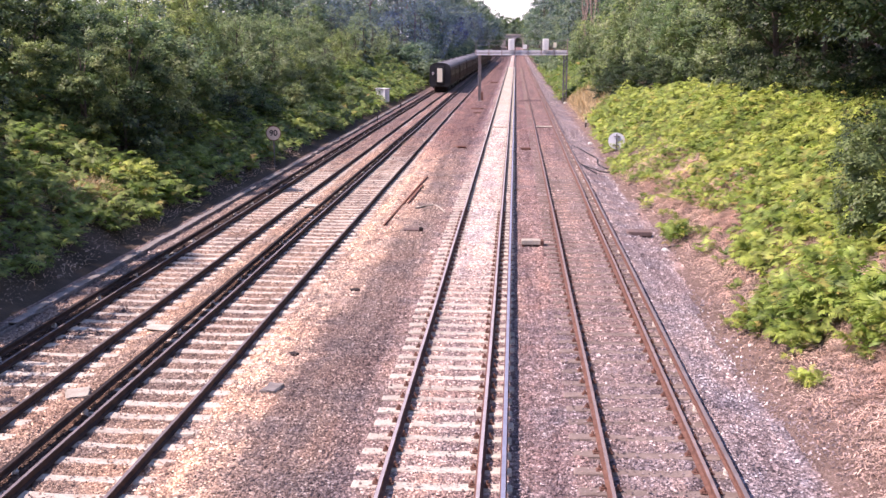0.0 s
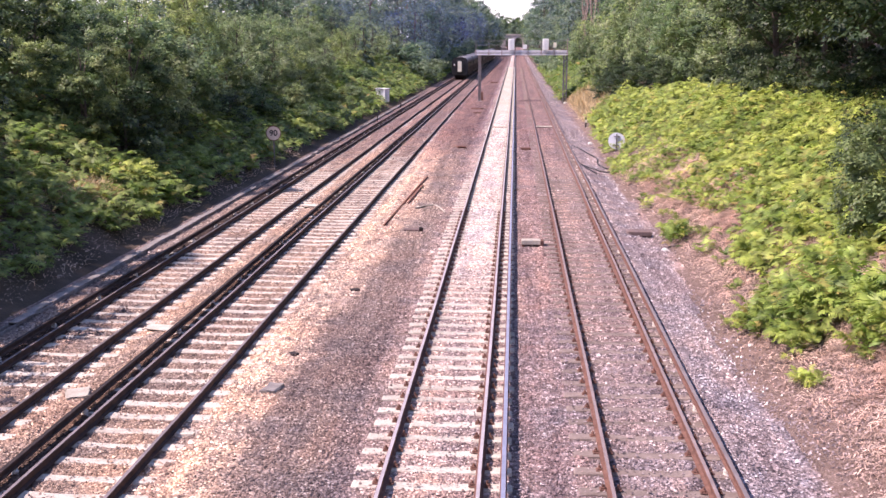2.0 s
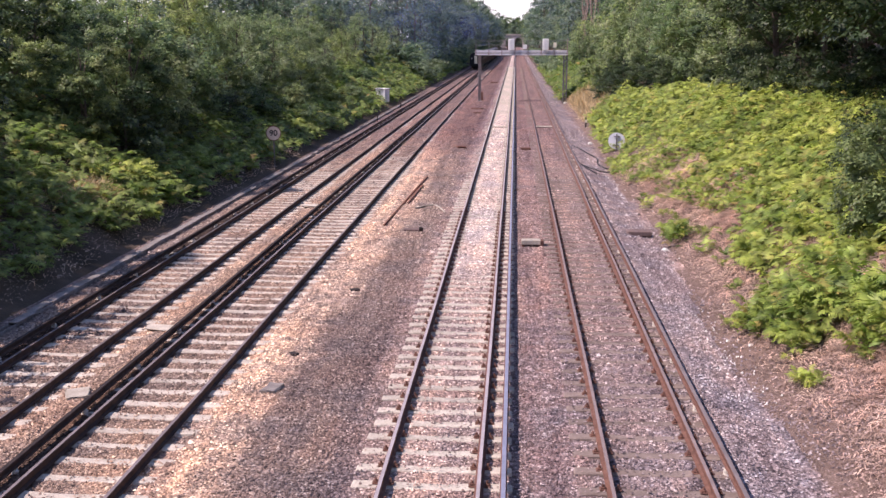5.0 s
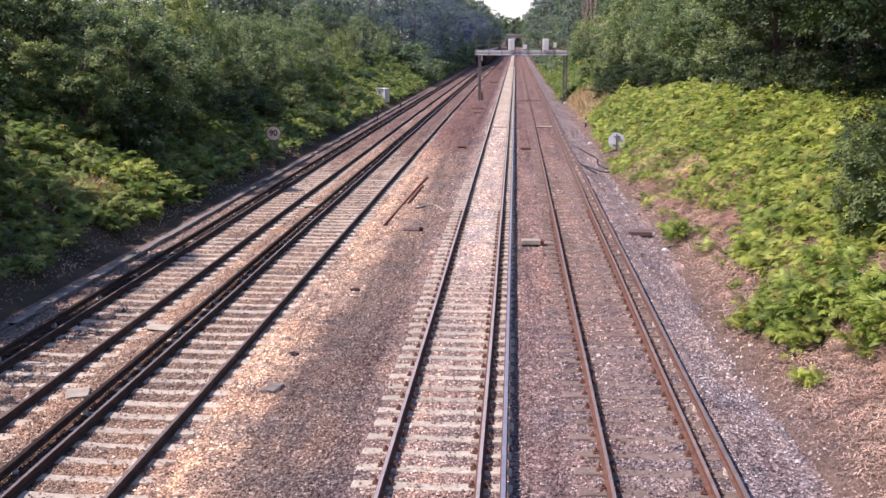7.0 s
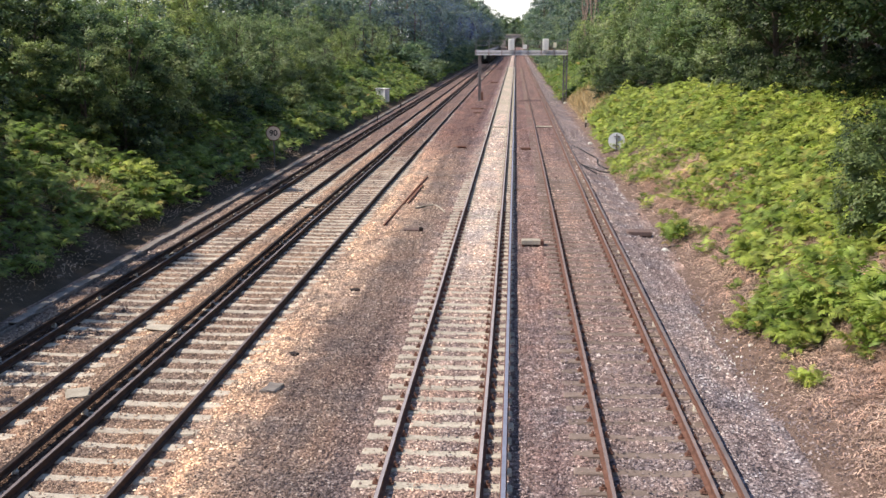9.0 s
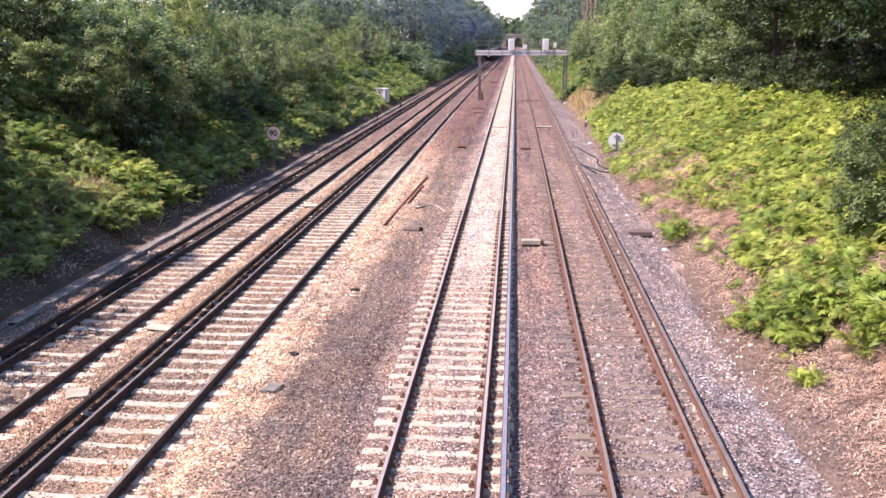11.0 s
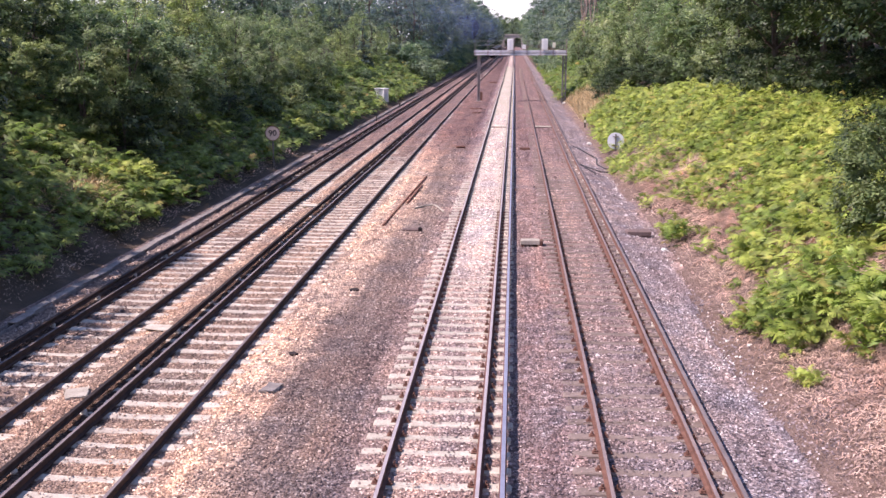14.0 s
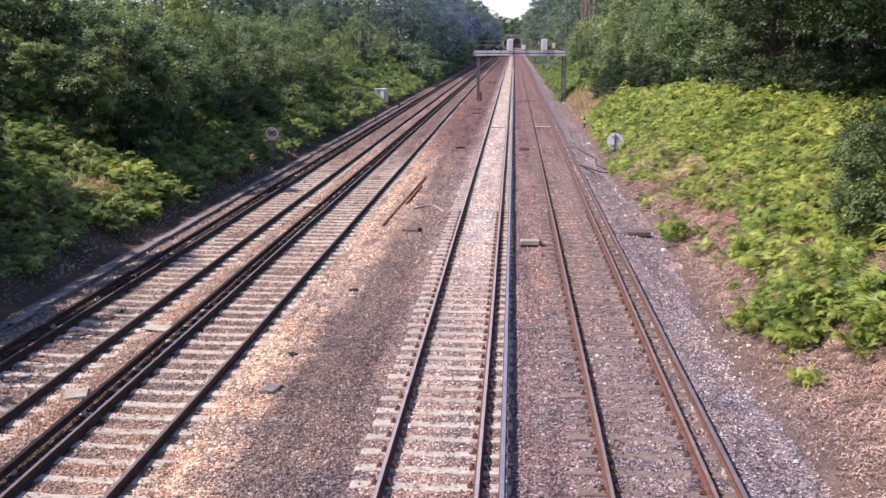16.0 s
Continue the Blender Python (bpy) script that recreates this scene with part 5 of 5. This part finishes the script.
def build_bracken():
    rng = np.random.RandomState(31)
    groups, far_groups = [], []
    for y0, y1, dens, fronds, pairs, big in ((16.5, 36, 10.5, 7, 8, 0.64), (36, 60, 12.5, 6, 5, 0.56), (60, 100, 5.5, 5, 4, 0.95), (100, 240, 2.6, 4, 4, 1.4)):
        n = int((y1 - y0) * 9.0 * dens)
        y = rng.uniform(y0, y1, n)
        d = 0.12 + rng.uniform(0.0, 1.0, n) * np.interp(y, [16, 34, 50, 64, 80, 110], [9.0, 8.2, 7.4, 6.0, 4.2, 5.0])
        x = right_toe(y) + d
        start = np.interp(y, [16.5, 18, 19.4, 20.3, 23.3, 24.5, 25.5, 26.6, 28.5, 31, 33, 34.7, 36.7, 39, 41, 42.5, 44.5, 46.3, 47.5, 54, 60, 70, 84, 88, 110, 115, 220],
                          [2.4, 1.8, 1.5, 0.85, 0.9, 1.35, 1.55, 1.45, 1.05, 1.1, 1.4, 1.75, 1.5, 1.35, 0.95, 0.75, 1.2, 1.0, 0.35, 0.2, 0.15, 0.3, 0.7, 3.2, 3.0, 0.2, 0.1])
        patchy = 0.5 + 0.5 * bumps(x, y, 0.9, 40)
        bare = (((x - 7.95) / 0.75) ** 2 + ((y - 21.9) / 1.2) ** 2 < 1) | (((x - 6.55) / 0.3) ** 2 + ((y - 22.6) / 0.6) ** 2 < 1) | ((y > 75) & (y < 81.5) & (x < 6.1)) | ((y > 57.0) & (y < 60.4) & (np.abs(x - 6.05 * y / 60.3) < 0.45))
        keep = (d > start + 0.22 * bumps(x, y, 1.3, 41)) & ((d > 2.2) | (patchy > np.where(y > 40, 0.22, 0.4))) & ~bare
        (far_groups if y0 > 90 else groups).append(fern_patch(rng, x[keep], y[keep], rng.uniform(0.6, 1.0, keep.sum()) * (1 + 0.45 * bumps(x[keep], y[keep], 0.6, 45)) * big, fronds, pairs, 0.22))
    spots = ((5.75, 18.9, 0.35), (5.8, 18.7, 0.3), (5.35, 22.9, 0.4), (5.5, 22.6, 0.45), (5.2, 23.6, 0.35), (5.6, 22.2, 0.5), (5.5, 34.0, 0.6), (5.65, 34.6, 0.65),
             (5.8, 34.2, 0.6), (5.5, 35.2, 0.6), (5.75, 35.4, 0.65), (6.3, 22.3, 0.6), (6.6, 21.6, 0.8), (7.0, 21.2, 0.8), (6.9, 22.4, 0.8),
             (6.15, 21.5, 0.7), (6.4, 21.2, 0.8), (6.75, 21.0, 0.8), (7.1, 20.8, 0.8), (6.4, 21.9, 0.8), (6.75, 20.7, 0.7), (5.6, 21.9, 0.5), (5.7, 22.4, 0.55),
             (5.65, 23.0, 0.55), (5.5, 23.4, 0.5), (6.6, 19.2, 0.55), (6.8, 19.05, 0.6), (7.05, 19.1, 0.65), (6.9, 19.5, 0.7), (7.2, 19.7, 0.7), (7.3, 20.3, 0.8),
             (5.6, 18.95, 0.35), (5.8, 20.5, 0.6), (6.0, 20.4, 0.65), (6.1, 20.9, 0.7), (5.85, 21.3, 0.65), (5.95, 21.9, 0.7), (6.3, 20.4, 0.6), (5.45, 41.4, 0.5), (5.6, 43.0, 0.45), (5.95, 31.0, 0.45),
             (6.05, 28.6, 0.4), (5.75, 26.2, 0.35), (5.9, 38.6, 0.4), (6.25, 33.0, 0.45))
    sx, sy, ss = (np.array(v) for v in zip(*spots))
    groups.append(fern_patch(rng, sx, sy, ss, 15, 11, 0.1, 0.4, 1.5))
    V, F = merge(groups)
    tagged(new("bracken", np_mesh("bracken", V, F, M["fern"])), "dense bright green bracken covering the sunny bank", "bracken", kind="stuff")
    # sun patches on the left bank, put in as fronds of the brighter colour
    sunny = []
    for cx, cy, rx, ry, n in ((-14.55, 37.6, 1.0, 2.6, 170), (-14.35, 74.0, 0.8, 9.0, 260)):
        a, q = rng.uniform(0, 6.283, n), np.sqrt(rng.rand(n))
        sunny.append(fern_patch(rng, cx + rx * q * np.cos(a), cy + ry * q * np.sin(a), rng.uniform(0.55, 0.85, n), 6, 7, -0.1))
    V, F = merge(sunny)
    tagged(new("bracken", np_mesh("bracken", V, F, M["fern"])), "patches of bracken in sunlit colour in gaps of the shade", "bracken", kind="stuff")
    groups = far_groups
    for y0, y1, dens, fronds, pairs in ((18, 40, 9.0, 6, 7), (40, 70, 6.5, 5, 5), (70, 130, 3.6, 5, 4), (130, 260, 1.4, 4, 4)):
        n = int((y1 - y0) * (8.0 if y0 < 60 else 6.0) * dens)
        y = rng.uniform(y0, y1, n)
        e = 0.2 + (9.4 if y0 < 60 else 6.6) * rng.rand(n)
        x = left_toe(y) - e
        keep = (0.5 + 0.5 * bumps(x, y, 0.9, 43) > 0.18) & (((x + 14.95) / 0.75) ** 2 + ((y - 35.3) / 2.6) ** 2 > 0.7 + 0.5 * bumps(x, y, 2.0, 47)) & ~((y > 101) & (y < 105.4) & (x > -14.6)) & (e > np.interp(y, [30, 60, 100], [0.6, 0.35, 0.1]) + 0.35 * bumps(x, y, 1.1, 44))
        groups.append(fern_patch(rng, x[keep], y[keep], rng.uniform(0.4, 0.7, keep.sum()) * (1 + y0 / 110), fronds, pairs, -0.15))
    V, F = merge(groups)
    tagged(new("bracken", np_mesh("bracken", V, F, M["fern_shade"])), "green bracken and undergrowth on the shaded banks", "bracken", kind="stuff")


build_bracken()


def blades(rng, x, y, length, mat, name, label, category, lie=0.35):
    """Dry stalks and blades strewn over the ground."""
    n = len(x)
    z = ground_z(x, y)
    a = rng.uniform(0, 6.283, n) if lie > 0.3 else math.pi + rng.normal(0, 1.5, n)
    rise = rng.uniform(0.02, lie, n)
    D = np.stack([np.cos(a) * (1 - rise), np.sin(a) * (1 - rise), rise], -1)
    S = np.stack([-np.sin(a), np.cos(a), np.zeros(n)], -1)
    P = np.stack([x, y, z + 0.01], -1)
    grow = np.clip(y / 20, 1.0, 2.2)
    L = (length * grow * rng.uniform(0.5, 1.4, n))[:, None]
    W = 0.009 * (grow * rng.uniform(0.6, 1.5, n))[:, None]
    mid = P + D * L * 0.55 + np.array([0, 0, 0.02])
    tip = P + D * L - np.array([0, 0, 0.03])
    Q = np.stack([P, mid + S * W, tip, mid - S * W], 1).reshape(-1, 3)
    tagged(new(name, np_mesh(name, Q, np.arange(4 * n).reshape(n, 4), mat)), label, category, kind="stuff")


def build_litter():
    rng = np.random.RandomState(51)
    n = 105000
    y = 14 + 40 * rng.rand(n) ** 1.5
    d = rng.uniform(0.0, 5.0, n) * np.interp(y, [14, 22, 54], [1.0, 0.75, 0.6])
    x = right_toe(y) + d
    keep = rng.rand(n) < np.clip(0.05 + (d - 0.3) * 0.5, 0, 1)
    blades(rng, x[keep], y[keep], 0.22, M["straw"], "dead_bracken", "pinkish brown dead bracken litter on the bank foot", "dead bracken", 0.16)
    n = 5000
    y = rng.uniform(84, 112, n)
    x = right_toe(y) + rng.uniform(0.3, 2.6, n)
    blades(rng, x, y, 0.5, M["straw_gold"], "dry_grass", "golden dry grass on the bank by the gantry", "dry grass", 0.9)
    n = 9000
    y = rng.uniform(18, 60, n)
    x = left_toe(y) - rng.uniform(0.1, 3.4, n)
    blades(rng, x, y, 0.17, M["straw"], "dead_bracken", "brown dead bracken litter beside the trough", "dead bracken")


def brown_patch():
    """Last year's bracken, collapsed in an open patch of the shaded bank."""
    rng = np.random.RandomState(61)
    n = 4200
    x, y = -14.95 + rng.normal(0, 0.5, n), 35.2 + rng.normal(0, 1.7, n)
    blades(rng, x, y, 0.45, M["straw_gold"], "dead_bracken", "collapsed tan dead bracken among green fronds", "dead bracken", 0.5)


build_litter()
brown_patch()


def pebbles():
    """Whitish pebbles washed out along the ballast edge."""
    rng = np.random.RandomState(77)
    n = 180
    y = np.concatenate([rng.uniform(18.5, 26, n // 2), rng.uniform(30, 90, n - n // 2)])
    x = right_toe(y) + rng.normal(-0.02, 0.3, n)
    r = rng.uniform(0.015, 0.038, n) * np.where(y > 40, 1.2, 1.0)
    base = np.array([(1, 0, 0), (0, 1, 0), (-1, 0, 0), (0, -1, 0), (0, 0, 1), (0, 0, -1)], float)
    tri = np.array([(0, 1, 4), (1, 2, 4), (2, 3, 4), (3, 0, 4), (1, 0, 5), (2, 1, 5), (3, 2, 5), (0, 3, 5)])
    V = np.stack([x, y, ground_z(x, y) + r * 0.3], -1)[:, None] + base[None] * r[:, None, None] * rng.uniform(0.7, 1.3, (n, 6, 1))
    F = (tri[None] + 6 * np.arange(n)[:, None, None]).reshape(-1, 3)
    tagged(new("pebbles", np_mesh("pebbles", V.reshape(-1, 3), F, M["rock"])), "whitish pebbles along the edge of the ballast", "pebbles", kind="stuff")


pebbles()


# ---- far bridge ----
def arch_wall(spans, lo, hi, spring, rise, top, y0, y1):
    """A wall from x = lo to hi, pierced by round-headed arches."""
    line = [(lo, -1.0)]
    for x0, x1 in spans:
        c, h = (x0 + x1) / 2, (x1 - x0) / 2
        line += [(x0, -1.0)] + [(c - h * math.cos(a), spring + rise * math.sin(a)) for a in (math.pi * k / 12 for k in range(13))] + [(x1, -1.0)]
    line.append((hi, -1.0))
    bm = bmesh.new()
    rows = [[bm.verts.new((x, y, z)) for x, z in line] + [bm.verts.new((x, y, top)) for x, z in line] for y in (y0, y1)]
    n = len(line)
    for i in range(n - 1):
        if abs(line[i][0] - line[i + 1][0]) > 1e-6:
            bm.faces.new((rows[0][i], rows[0][i + 1], rows[0][n + i + 1], rows[0][n + i]))
            bm.faces.new((rows[1][i + 1], rows[1][i], rows[1][n + i], rows[1][n + i + 1]))
            bm.faces.new((rows[0][n + i], rows[0][n + i + 1], rows[1][n + i + 1], rows[1][n + i]))
        bm.faces.new((rows[0][i + 1], rows[0][i], rows[1][i], rows[1][i + 1]))
    bmesh.ops.recalc_face_normals(bm, faces=bm.faces)
    return bm


def far_bridge(y=900.0):
    b = thing("road_bridge", "distant brick road bridge with two round arches across the line", "bridge", (0, y, 0))
    part("wall", arch_wall(((-9.0, -2.6), (-0.9, 5.5)), -26, 24, 5.6, 3.2, 10.2, -3, 3), M["brick"], b)
    part("string_course", box_mesh((-26, -3.25, 10.21), (24, -3.0, 10.5)), M["trough"], b)
    part("parapet", box_mesh((-26, -3.15, 10.51), (24, -2.8, 11.6), 0.05), M["brick"], b)


far_bridge()


# ---- smoke of the engine, drifting over the line ----
def smoke_material():
    n = Nodes("thin_blue_smoke", 1.0)
    diffuse = n.tree.nodes.new("ShaderNodeBsdfDiffuse")
    diffuse.inputs[0].default_value = (0.22, 0.3, 0.56, 1)
    clear = n.tree.nodes.new("ShaderNodeBsdfTransparent")
    m = n.tree.nodes.new("ShaderNodeMixShader")
    m.inputs[0].default_value = 0.035
    n.link(clear.outputs[0], m.inputs[1])
    n.link(diffuse.outputs[0], m.inputs[2])
    n.link(m.outputs[0], n.out.inputs[0])
    return n.mat


SMOKE = smoke_material()
smoke_puffs = []


def smoke_puff(x, y, z, rx, rz, seed):
    bm = bmesh.new()
    bmesh.ops.create_icosphere(bm, subdivisions=4, radius=1.0)
    for v in bm.verts:
        k = 1 + 0.3 * noise.noise(v.co * 1.2 + Vector((seed, 0, 0)))
        v.co = Vector((v.co.x * rx, v.co.y * 17, v.co.z * rz)) * k
    ob = part("smoke_puff", bm, SMOKE)
    tagged(ob, "thin drifting puff of blue engine smoke", "smoke", group="puffs of engine smoke")
    smoke_puffs.append((ob, x, y, z))


puff_random = random.Random(8)
for k in range(10):
    py = 150 + 27 * k
    px = -18.0 + puff_random.uniform(-2.5, 2.5) + (3.0 if k > 5 else 0)
    size = puff_random.uniform(6.0, 7.5)
    smoke_puff(px, py, 9.5 + puff_random.uniform(-2.0, 2.0), size, size * 0.9, 3.7 * k)

motions()
